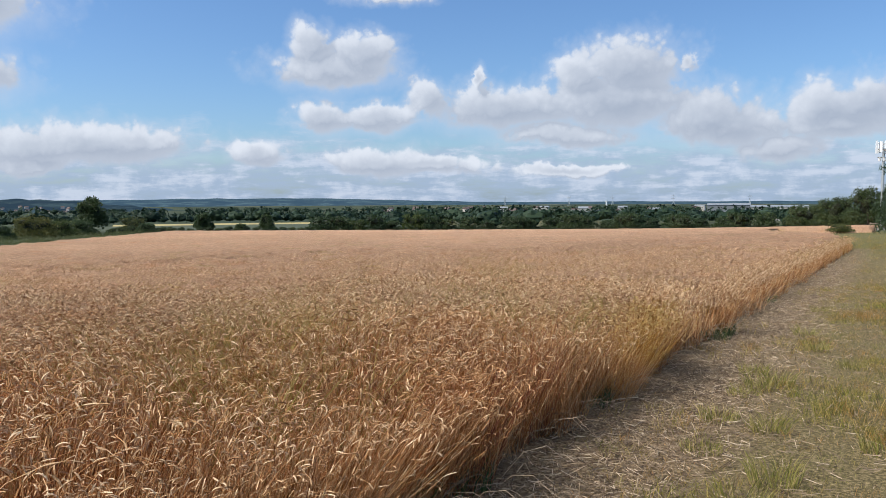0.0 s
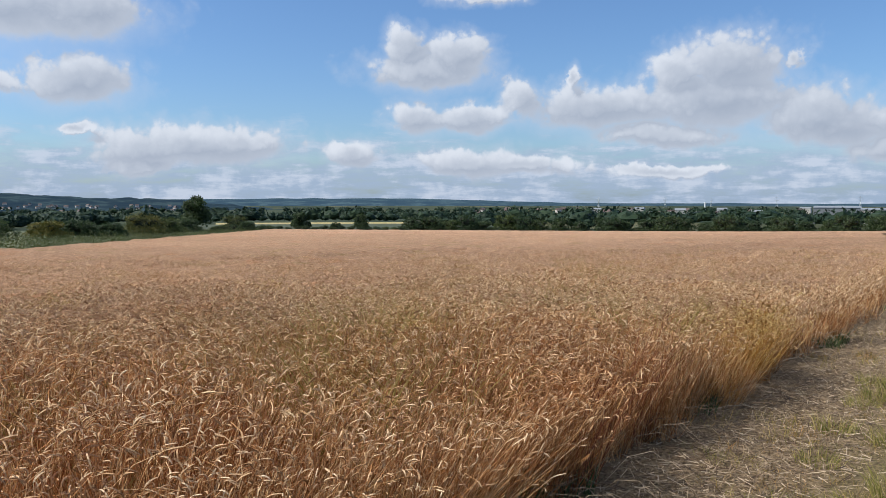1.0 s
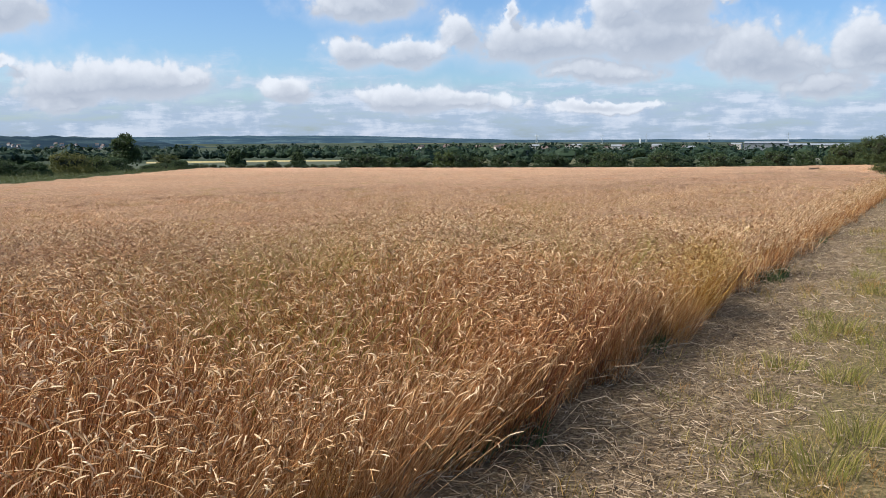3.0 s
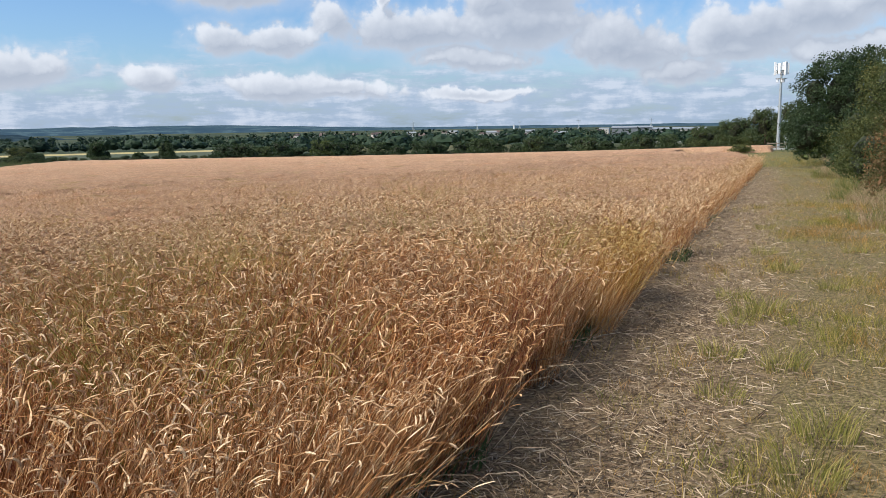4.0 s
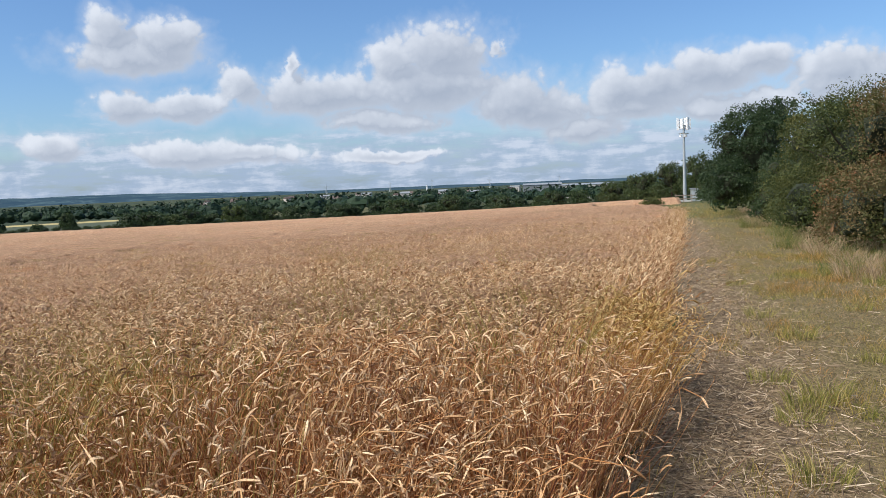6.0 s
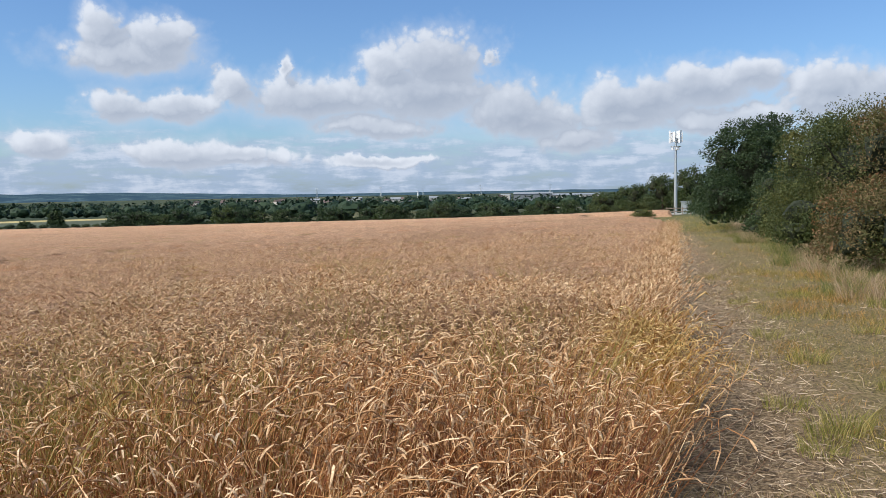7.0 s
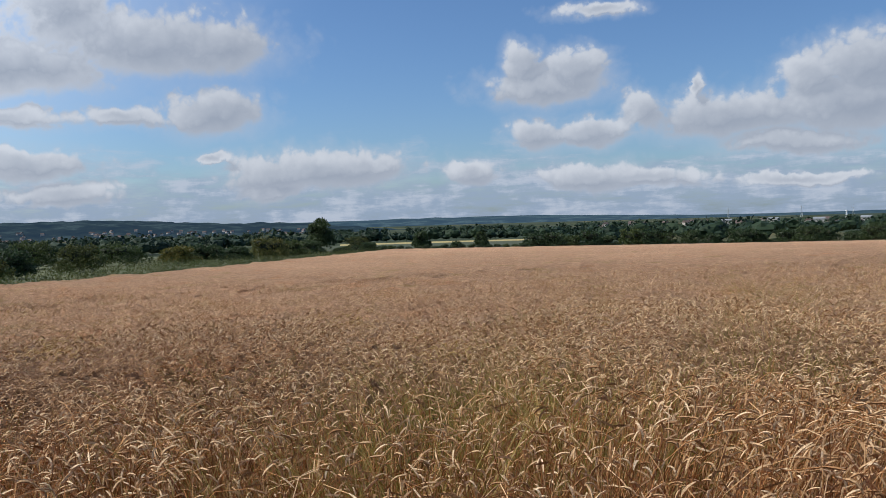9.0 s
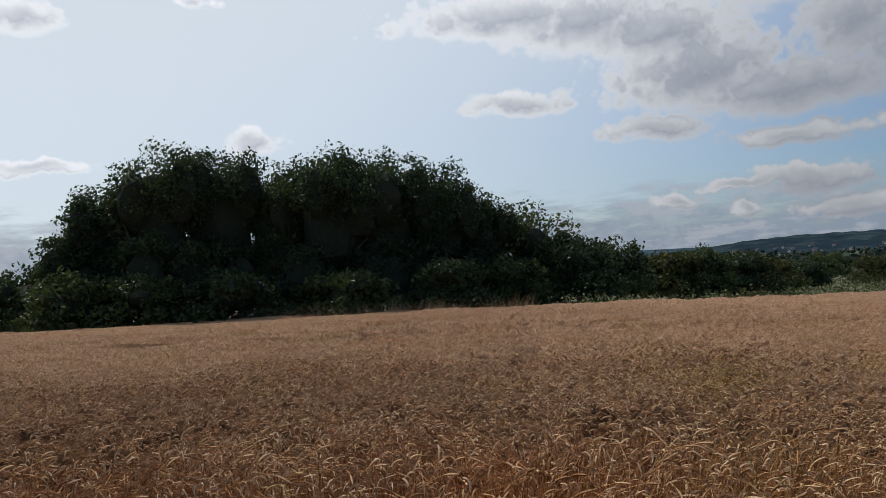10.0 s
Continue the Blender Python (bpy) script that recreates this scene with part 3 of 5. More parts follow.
def plant(r, templates, x, y, spread, name, label, short=None):
    z = ground_z(x, y)
    hs = crop_height(x, y) / 0.80 * r.normal(1, spread, len(x))
    if short is not None:
        hs = np.where(short, hs * r.uniform(0.62, 1.06, len(x)), hs)
    kind = r.integers(0, len(templates), len(x))
    # the ears hang mostly with the wind
    turn = r.normal(0.5, 1.9, len(x))
    tilt = r.normal(0, 0.19, (len(x), 2))
    # whole patches lean together; at the margin the stalks splay out over the path
    tilt[:, 0] += 0.20 * np.sin(1.5 * x + 1.1 * np.sin(1.3 * y)) + 0.10 * np.sin(4.3 * x + 2.9 * y)
    tilt[:, 1] += 0.20 * np.sin(1.7 * y + 1.3 * np.sin(1.1 * x) + 2) + 0.10 * np.sin(3.7 * y - 3.1 * x)
    margin = np.exp(-np.maximum(edge_x(y) - x, 0) / 0.25)
    tilt[:, 0] += np.abs(r.normal(0, 0.20, len(x))) * margin * (0.6 + 0.8 * np.sin(2.6 * y + 2 * np.sin(1.1 * y)) ** 2)
    tilt[:, 1] += (r.normal(0, 0.26, len(x)) + 0.25 * np.sin(3.3 * y)) * margin
    c, s = np.cos(turn), np.sin(turn)
    tilt = np.stack([tilt[:, 0] * c + tilt[:, 1] * s, tilt[:, 1] * c - tilt[:, 0] * s], -1)
    pieces, ears = [], []
    for k, t in enumerate(templates):
        m = kind == k
        pieces.append(repeat(t[:2], np.stack([x, y, z], -1)[m], turn[m], np.clip(hs[m], 0.28, 1.25), tilt[m]))
        ears.append(np.tile(np.array(t[2], np.int32), int(m.sum())))
    v, f = joined(pieces)
    me = np_mesh(name, v, f, M_STEM)
    me.materials.append(M_EAR)
    me.polygons.foreach_set("material_index", np.concatenate(ears))
    return tagged(new(name, me), label, "wheat", kind="stuff")


def laid_stalk(r, x, y):
    """One stalk that has fallen over: it leaves the ground low and arches down again."""
    ln, a, up = r.uniform(0.18, 0.5), r.normal(0.2, 1.0), r.uniform(0.03, 0.26)
    t = np.array([0, 0.35, 0.7, 1.0])
    px, py = x + np.cos(a) * ln * t, y + np.sin(a) * ln * t
    pz = ground_z(px, py) + up * np.sin(t * 2.6) + 0.015
    w = 0.0024 * np.array([1, 1, 0.9, 0.5])
    side = np.stack([-np.sin(a) * w, np.cos(a) * w, 0 * w], -1)
    mid = np.stack([px, py, pz], -1)
    top = mid + np.stack([0 * w, 0 * w, w * 1.6], -1)
    v = np.stack([mid - side, top, mid + side], 1).reshape(-1, 3)
    f = []
    for i in range(3):
        for j in range(2):
            q = 3 * i + j
            f += [(q, q + 1, q + 4), (q, q + 4, q + 3)]
    return v, np.array(f)


def build_wheat():
    r = np.random.default_rng(11)
    near = [stalk(r, 3, 3 if k % 4 else 5, 5, ear_r=0.0044, ear_len=0.056, leaf=k % 2 == 0, start=0.86 if k % 4 else 0.45) for k in range(18)]
    edge = [stalk(r, 3, 2, 3, ear_r=0.0085, ear_len=0.085, stem_r=0.0026, leaf=False, low=0.0) for _ in range(8)]
    mid = [stalk(r, 3, 2, 3, ear_r=0.0052, ear_len=0.050, stem_r=0.0018, leaf=False, low=0.62) for _ in range(10)]
    mid_far = [stalk(r, 3, 1, 3, ear_r=0.0064, ear_len=0.058, leaf=False) for _ in range(10)]
    far = [stalk(r, 3, 1, 2, ear_r=0.010, ear_len=0.095, stem_r=0.005, leaf=False, low=0.82) for _ in range(8)]
    x, y = scatter(r, 0.5, 6.2, 680)
    near_share = 1 - smooth(4.2, 6.2, np.hypot(x + 1.3, y - 2.2))
    here = r.uniform(0, 1, len(x)) < near_share
    x, y = x[here], y[here]
    ey = r.uniform(1.0, 10.5, 5200)
    ex = edge_x(ey) - np.abs(r.normal(0.0, 0.26, len(ey))) + 0.06
    plant(r, near, np.concatenate([x, ex]), np.concatenate([y, ey]), 0.08, "wheat_crop", "ripe golden wheat with nodding ears, uncut",
          np.arange(len(x) + len(ex)) >= len(x))
    x, y = scatter(r, 4.2, 8.5, 600)
    here = r.uniform(0, 1, len(x)) < smooth(4.2, 6.2, np.hypot(x + 1.3, y - 2.2))
    x, y = x[here], y[here]
    plant(r, mid, x, y, 0.075, "wheat_crop_middle", "ripe golden wheat with nodding ears, uncut")
    x, y = scatter(r, 8.5, 11.0, 460)
    plant(r, mid_far, x, y, 0.075, "wheat_crop_beyond", "ripe golden wheat with nodding ears, uncut")
    small = [stalk(r, 3, 1, 2, ear_r=0.0082, ear_len=0.064, leaf=False) for _ in range(10)]
    x, y = scatter(r, 11.0, 17.0, 260)
    plant(r, small, x, y, 0.075, "wheat_crop_farther", "ripe golden wheat with nodding ears, uncut")
    ey = 9 + 41 * r.uniform(0, 1, 9500) ** 1.4
    ex = edge_x(ey) - np.abs(r.normal(0, 0.26, len(ey))) + 0.05
    plant(r, edge, ex, ey, 0.10, "wheat_crop_edge", "ripe wheat stalks along the cut edge of the crop", ey > 0)
    x, y = scatter(r, 17.0, 60.0, 85)
    thin = r.uniform(0, 1, len(x)) < 1 - 0.985 * smooth(13, 40, np.hypot(x + 1.3, y - 2.2))
    x, y = x[thin], y[thin]
    plant(r, far, x, y, 0.06, "wheat_crop_distant", "ripe golden wheat merging into an even brown field")
    x, y = scatter(r, 0.6, 13.0, 70, 138, 205)
    plant(r, edge, x, y, 0.075, "wheat_crop_behind", "ripe golden wheat with nodding ears, uncut")
    # stalks that have gone down at the margin
    n = 650
    y = 1.5 + 26 * r.uniform(0, 1, n) ** 1.5
    x = edge_x(y) + r.normal(-0.03, 0.10, n)
    v, f = joined([laid_stalk(r, px, py) for px, py in zip(x, y)])
    tagged(new("fallen_stalks", np_mesh("fallen_stalks", v, f, M_STRAW)), "pale fallen wheat stalks leaning out over the path", "straw", kind="stuff")


build_wheat()


def build_understorey():
    """The closed mass of straw under the ears, as one rough sheet."""
    ys = np.concatenate([np.linspace(-40, -3, 40), np.arange(-2.9, 14, 0.12), 14 + np.cumsum(np.linspace(0.12, 2.4, 170))])
    us = np.concatenate([[0.04, 0.10], np.arange(0.2, 13, 0.12), 13 + np.cumsum(np.linspace(0.12, 2.2, 120))])
    us = np.unique(np.concatenate([us] + [t + np.array([-0.30, -0.20, 0.20, 0.30]) for t in TRACKS]))
    yy, uu = np.meshgrid(ys[ys < 226], us, indexing="ij")
    x, y = edge_x(yy) - uu, yy
    keep = in_crop(x, y, 0.07)
    # the outer rim follows the field's boundary
    x = np.maximum(x, left_x(y) + 0.08)
    rr = np.hypot(x + 1.3, y - 2.2)
    lift = np.interp(rr, [0, 6, 8, 17, 30, 60], [0.12, 0.22, 0.40, 0.58, 0.72, 0.80])
    lift = lift * (0.12 + 0.88 * (1 - (1 - np.clip(uu / 0.7, 0, 1)) ** 2))
    r = np.random.default_rng(5)
    z = ground_z(x, y) + lift * crop_height(x, y) / 0.8 + r.normal(0, 1, rr.shape) * np.interp(rr, [0, 8, 14, 60], [0.06, 0.045, 0.03, 0.018])
    z = z - 0.05 * in_track(x, y)
    # at its margins the sheet dips to the soil
    inside = in_crop(x, y, 0.07)
    z = np.where(inside, z, ground_z(x, y) - 0.1)
    n = len(us)
    i, j = np.meshgrid(np.arange(len(yy) - 1), np.arange(n - 1), indexing="ij")
    a = i * n + j
    quads = np.stack([a, a + n, a + n + 1, a + 1], -1).reshape(-1, 4)
    k = keep.ravel()
    quads = quads[k[quads].any(1)]
    used, inv = np.unique(quads, return_inverse=True)
    verts = np.stack([x, y, z], -1).reshape(-1, 3)[used]
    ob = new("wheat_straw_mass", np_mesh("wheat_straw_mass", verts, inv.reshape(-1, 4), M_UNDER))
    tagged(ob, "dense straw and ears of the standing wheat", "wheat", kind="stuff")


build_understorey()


# ---- grass and straw of the path ----
def blade(r, h, w, bend):
    x1, x2 = bend * 0.35, bend
    return (np.array([[-w, 0, 0], [w, 0, 0], [x1 + w * 0.8, 0, h * 0.6], [x1 - w * 0.8, 0, h * 0.6], [x2, 0, h]]),
            np.array([[0, 1, 2], [0, 2, 3], [3, 2, 4]]))


def build_path_cover():
    r = np.random.default_rng(21)
    # grass tufts, thicker away from the crop, with the mown strip left thin
    blades = [blade(r, r.uniform(0.09, 0.22), r.uniform(0.0022, 0.0042), r.uniform(0.03, 0.16)) for _ in range(12)]

    def grass(n_tufts, per, y0, y1, x0, x1, size, name, label, mat, spread):
        ty = y0 + (y1 - y0) * r.uniform(0, 1, n_tufts) ** 1.7
        tx = r.uniform(x0, x1, n_tufts)
        keep = (y0 > 50) | (r.uniform(0, 1, n_tufts) < 0.12 + 0.88 * smooth(-1.5, -0.7, tx + 0.25 * np.sin(ty * 1.3) + 0.15 * np.sin(ty * 3.7)))
        keep &= ~in_crop(tx, ty)
        worn = np.sin(tx * 2.1 + 1.7 * np.sin(ty * 0.9)) + np.sin(ty * 1.9 + 1.3 * np.sin(tx * 2.7))
        keep &= r.uniform(0, 1, n_tufts) < 0.55 + 0.45 * smooth(-0.7, 0.5, worn)
        tx, ty = tx[keep], ty[keep]
        tall = r.uniform(0.35, 1.1, len(tx)) * size * (0.65 + 0.6 * smooth(-0.4, 1.2, worn[keep]))
        x = np.repeat(tx, per) + r.normal(0, spread, len(tx) * per)
        y = np.repeat(ty, per) + r.normal(0, spread, len(tx) * per)
        sc = np.repeat(tall, per) * r.uniform(0.6, 1.2, len(x))
        pos = np.stack([x, y, ground_z(x, y) - 0.005], -1)
        kind = r.integers(0, len(blades), len(x))
        turn = r.uniform(0, 2 * math.pi, len(x))
        v, f = joined([repeat(b, pos[kind == k], turn[kind == k], sc[kind == k]) for k, b in enumerate(blades)])
        tagged(new(name, np_mesh(name, v, f, mat)), label, "grass", kind="stuff")

    grass(12000, 13, 1.5, 22, -2.1, 3.2, 0.62, "verge_grass", "short dry mown grass in tufts beside the crop", M_GRASS, 0.05)
    grass(2300, 14, 16, 75, -1.9, 3.0, 0.8, "verge_grass_distant", "dry green grass along the field path", M_GRASS, 0.16)
    grass(1700, 12, 51, 120, -12, 1.5, 1.2, "headland_grass", "dull green grass on the headland between two blocks of wheat", M_GRASS, 0.3)
    grass(2600, 10, 1.5, -12, -2.1, 6.0, 0.7, "verge_grass_behind", "short dry mown grass in tufts beside the crop", M_GRASS, 0.07)
    # at the foot of the hedge: a lush green strip, then dead uncut grass
    def rough_strip(n, x0, x1, s0, s1, name, label, mat):
        ty = 9 + 55 * r.uniform(0, 1, n) ** 1.6
        tx = r.uniform(x0, x1, n) + 0.3 * np.sin(ty) + 0.15 * np.sin(ty * 3.1)
        per = 14
        x, y = np.repeat(tx, per) + r.normal(0, 0.1, n * per), np.repeat(ty, per) + r.normal(0, 0.1, n * per)
        kind, turn = r.integers(0, len(blades), len(x)), r.uniform(0, 6.28, len(x))
        pos = np.stack([x, y, ground_z(x, y)], -1)
        sc = r.uniform(s0, s1, len(x))
        v, f = joined([repeat(b, pos[kind == k], turn[kind == k], sc[kind == k]) for k, b in enumerate(blades)])
        tagged(new(name, np_mesh(name, v, f, mat)), label, "grass", kind="stuff")

    rough_strip(900, 0.9, 2.2, 0.5, 1.2, "tall_grass", "lush green uncut grass along the hedge", M_GRASS_TALL)
    rough_strip(500, 2.1, 3.6, 1.0, 2.4, "dead_grass", "dead straw-coloured grass under the hedge", M_GRASS_DEAD)
    # cut straw lying about
    n = 50000
    y = np.where(np.arange(n) % 12 == 0, r.uniform(-10, 1.5, n), 1.2 + 50 * r.uniform(0, 1, n) ** 2.6)
    x = np.where(r.uniform(0, 1, n) < 0.66, r.normal(-1.4, 0.42, n), r.uniform(-2.2, 2.5, n))
    ln = 0.02 + 0.12 * r.uniform(0, 1, n) ** 2.2
    a = r.uniform(0, 6.283, n)
    z = ground_z(x, y) + r.uniform(0.004, 0.035, n)
    dx, dy, dz = np.cos(a) * ln, np.sin(a) * ln, r.normal(0, 0.03, n)
    w = r.uniform(0.0013, 0.0032, n)
    nx, ny = -np.sin(a) * w, np.cos(a) * w
    p0 = np.stack([x, y, z], -1)
    p1 = p0 + np.stack([dx, dy, np.maximum(dz, -0.01)], -1)
    off = np.stack([nx, ny, np.zeros(n)], -1)
    up = np.stack([np.zeros(n), np.zeros(n), w * 1.6], -1)
    verts = np.stack([p0 - off, p0 + up, p0 + off, p1 - off, p1 + up, p1 + off], 1).reshape(-1, 3)
    tf = np.array([[0, 1, 4], [0, 4, 3], [1, 2, 5], [1, 5, 4]])
    faces = (tf[None] + (np.arange(n) * 6)[:, None, None]).reshape(-1, 3)
    tagged(new("straw_litter", np_mesh("straw_litter", verts, faces, M_STRAW)), "cut straw lying flat along the crop edge", "straw", kind="stuff")


build_path_cover()


M_WEED = blade_material("dark_weed", [(0.0, (0.03, 0.06, 0.02)), (0.6, (0.07, 0.11, 0.035)), (1.0, (0.16, 0.18, 0.07))], None, glow_through=0.2)
M_WILD = blade_material("wild_grass", [(0.0, (0.21, 0.165, 0.030)), (0.5, (0.35, 0.265, 0.062)), (1.0, (0.54, 0.40, 0.145))], None, glow_through=0.25)
M_TUFT = blade_material("yellow_green_tuft", [(0.0, (0.13, 0.14, 0.028)), (0.5, (0.27, 0.25, 0.060)), (0.8, (0.42, 0.34, 0.11)), (1.0, (0.60, 0.46, 0.22))], None, glow_through=0.25)
M_DOCK = blade_material("dead_dock", [(0.0, (0.13, 0.042, 0.022)), (0.5, (0.26, 0.085, 0.042)), (1.0, (0.42, 0.17, 0.08))], None, glow_through=0.2)


def tuft(name, label, group, at, height, spread, n, mat, seed, width=0.0028):
    """A tuft of separate blades that fan out from one root."""
    r = np.random.default_rng(seed)
    blades = [blade(r, r.uniform(0.7, 1.0), width / height, r.uniform(0.1, 0.7)) for _ in range(8)]
    a, rad = r.uniform(0, 6.283, n), spread * np.sqrt(r.uniform(0, 1, n))
    pos = np.stack([np.cos(a) * rad, np.sin(a) * rad, np.full(n, -0.02)], -1)
    kind, turn = r.integers(0, 8, n), a + r.normal(0, 0.8, n)
    sc = height * r.uniform(0.5, 1.1, n)
    v, f = joined([repeat(b, pos[kind == k], turn[kind == k], sc[kind == k]) for k, b in enumerate(blades)])
    ob = new(name, np_mesh(name, v, f, mat))
    ob.matrix_basis = pose(at[0], at[1], gz(*at))
    return tagged(ob, label, "grass tuft", group)


def build_hedge_foot():
    r = np.random.default_rng(77)
    for i in range(34):
        y = 15 + 30 * r.uniform() ** 1.3
        x = 1.0 + 0.25 * math.sin(y) + r.uniform(-0.1, 0.7)
        dry = i % 3 != 0
        tuft("dry_grass_tuft" if dry else "green_grass_tuft", "dead straw-coloured grass at the foot of the hedge" if dry else "lush green grass at the foot of the hedge",
             "grass at the hedge foot", (x, y), r.uniform(0.3, 0.5), 0.3, 150, M_GRASS_DEAD if dry else M_GRASS_TALL, 500 + i, 0.004)


def build_tufts():
    path = [(-1.06, 8.2), (-1.10, 7.1), (-0.84, 8.7), (-0.95, 16.0), (-1.14, 9.3), (-0.96, 8.5), (-1.04, 6.15), (-0.7, 6.9), (-0.5, 5.6), (-0.3, 7.8), (0.1, 6.6), (-0.65, 11.2), (-0.2, 10.0), (0.4, 9.0), (-0.6, 5.0), (0.2, 13.0), (-0.9, 12.6), (0.9, 15.5)]
    for i, p in enumerate(path):
        tuft("grass_tuft", "yellow-green grass tuft standing on the mown path", "grass tufts on the path", p, 0.15 + 0.05 * (i % 3), 0.15, 170, M_TUFT, 300 + i)
    for i, p in enumerate([(-2.45, 4.35), (-2.62, 4.2), (-2.3, 4.75), (-2.5, 5.1), (-2.02, 11.9), (-2.05, 12.4), (-2.3, 7.3), (-2.1, 17.5)]):
        tuft("weed_tuft", "dark green weeds at the foot of the standing wheat", "weeds at the crop edge", p, 0.24, 0.22, 170, M_WEED, 330 + i, 0.006)
    for i, p in enumerate([(-8.7, 18.5), (-4.2, 15.6), (-5.46, 6.34), (-4.1, 7.26), (-5.24, 5.0), (-4.58, 6.86), (-6.1, 8.1), (-7.6, 14.2), (-7.5, 17.0), (-4.7, 9.7), (-3.1, 11.1), (-3.6, 5.9), (-6.4, 5.6), (-3.9, 4.2), (-4.9, 3.4), (-3.2, 7.6), (-7.4, 9.8), (-8.8, 7.0), (-5.8, 11.8), (-9.5, 12.5), (-3.9, 2.4), (-4.6, 3.0), (-5.4, 3.8), (-6.0, 7.1), (-4.9, 5.7), (-5.8, 7.5), (-4.9, 2.6), (-5.3, 6.4), (-6.2, 3.8), (-4.6, 6.7), (-4.4, 4.0)]):
        tuft("wild_grass_tuft", "olive wild grass growing up through the wheat", "wild grass in the wheat", p, 1.16 - 0.08 * (i % 3), 0.42, 220, M_WILD, 350 + i, 0.0034)
    for i, p in enumerate([(-4.36, 5.2), (-4.4, 5.95), (-2.95, 4.3), (-4.55, 5.1), (-4.3, 4.0), (-4.6, 7.1), (-3.2, 3.85), (-3.98, 6.05), (-2.6, 7.0), (-6.5, 14.0)]):
        tuft("wild_grass_tuft", "olive wild grass growing up through the wheat", "wild grass in the wheat", p, 1.22, 0.24, 260, M_WILD, 400 + i, 0.0032)
    for i, p in enumerate([(-3.76, 5.6), (-3.6, 4.45), (-3.47, 3.6), (-3.94, 2.9), (-3.4, 5.7), (-2.4, 4.8), (-4.9, 4.6), (-2.5, 6.0)]):
        tuft("dead_dock", "reddish-brown dead weeds standing in the wheat", "dead weeds in the wheat", p, 1.06, 0.28, 240, M_DOCK, 420 + i, 0.0034)
    for i, p in enumerate([(-5.76, 6.35), (-5.5, 6.1), (-6.5, 4.3), (-7.0, 1.5), (-4.3, 6.75)]):
        tuft("weed_tuft", "green weeds showing through the wheat", "weeds in the wheat", p, 0.80, 0.22, 160, M_WEED, 380 + i, 0.004)


def build_field_fringe():
    r = np.random.default_rng(91)
    for i in range(26):
        y = -15 + 0.66 * i + r.uniform(-0.3, 0.3)
        tuft("dead_grass_tuft", "tall dead grass leaning at the field edge before dark trees", "dead grass at the field edge", (float(left_x(y)) + r.uniform(0.2, 1.6), y), r.uniform(1.0, 1.5), 0.7, 170, M_GRASS_DEAD, 440 + i, 0.008)


build_tufts()
build_field_fringe()
build_hedge_foot()


# ---- trees and hedges ----
BALL = bmesh.new()
bmesh.ops.create_icosphere(BALL, subdivisions=2, radius=1)
BALL_V = np.array([v.co[:] for v in BALL.verts])
BALL_F = np.array([[v.index for v in f.verts] for f in BALL.faces])
BALL.free()


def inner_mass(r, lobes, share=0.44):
    """Rough solid lumps inside a crown, coloured dark as the shade between twigs and leaves."""
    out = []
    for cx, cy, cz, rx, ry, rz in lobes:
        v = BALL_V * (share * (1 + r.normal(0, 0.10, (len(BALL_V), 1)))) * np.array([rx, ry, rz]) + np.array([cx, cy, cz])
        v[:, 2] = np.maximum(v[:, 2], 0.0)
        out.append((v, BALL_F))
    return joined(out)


def foliage(r, lobes, n, leaf, inner=0.08):
    """Leaves over uneven clumps. lobes: (x, y, z, rx, ry, rz)."""
    lobes = np.array(lobes, float)
    subs = []
    for cx, cy, cz, rx, ry, rz in lobes:
        k = 38
        v = r.normal(size=(k, 3))
        v /= np.linalg.norm(v, axis=1)[:, None]
        v[:, 2] = np.where(v[:, 2] < -0.5, -v[:, 2], v[:, 2])
        c = np.array([cx, cy, cz]) + v * np.array([rx, ry, rz]) * r.uniform(0.62, 0.92, (k, 1))
        s = r.uniform(0.15, 0.33, (k, 1)) * np.array([rx, ry, rz]).mean() * np.array([1.1, 1.1, 0.85])
        subs.append(np.concatenate([c, s], 1))
    subs = np.concatenate(subs)
    weight = (subs[:, 3] * subs[:, 5])
    pick = r.choice(len(subs), n, p=weight / weight.sum())
    v = r.normal(size=(n, 3))
    v /= np.linalg.norm(v, axis=1)[:, None]
    pos = subs[pick, :3] + v * subs[pick, 3:] * (r.uniform(0.0, 1.0, (n, 1)) ** 0.42)
    inside = r.uniform(0, 1, n) < inner
    li = r.integers(0, len(lobes), n)
    pin = lobes[li, :3] + v * lobes[li, 3:] * r.uniform(0.1, 0.8, (n, 1))
    pos = np.where(inside[:, None], pin, pos)
    size = leaf * r.uniform(0.6, 1.3, n) * np.where(inside, 1.8, 1.0)
    pos[:, 2] = np.maximum(pos[:, 2], 0.05)
    # each leaf is a folded rhomb
    u = v + r.normal(0, 0.7, (n, 3))
    u /= np.linalg.norm(u, axis=1)[:, None]
    t = np.cross(u, r.normal(size=(n, 3)))
    t /= np.linalg.norm(t, axis=1)[:, None]
    b = np.cross(u, t)
    s = size[:, None]
    verts = np.stack([pos - t * s * 0.5, pos + b * s * 0.3 + u * s * 0.12, pos + t * s * 0.55, pos - b * s * 0.3 + u * s * 0.12], 1).reshape(-1, 3)
    q = (np.arange(n) * 4)[:, None]
    faces = np.concatenate([q + np.array([[0, 1, 2]]), q + np.array([[0, 2, 3]])], 0)
    return verts, faces


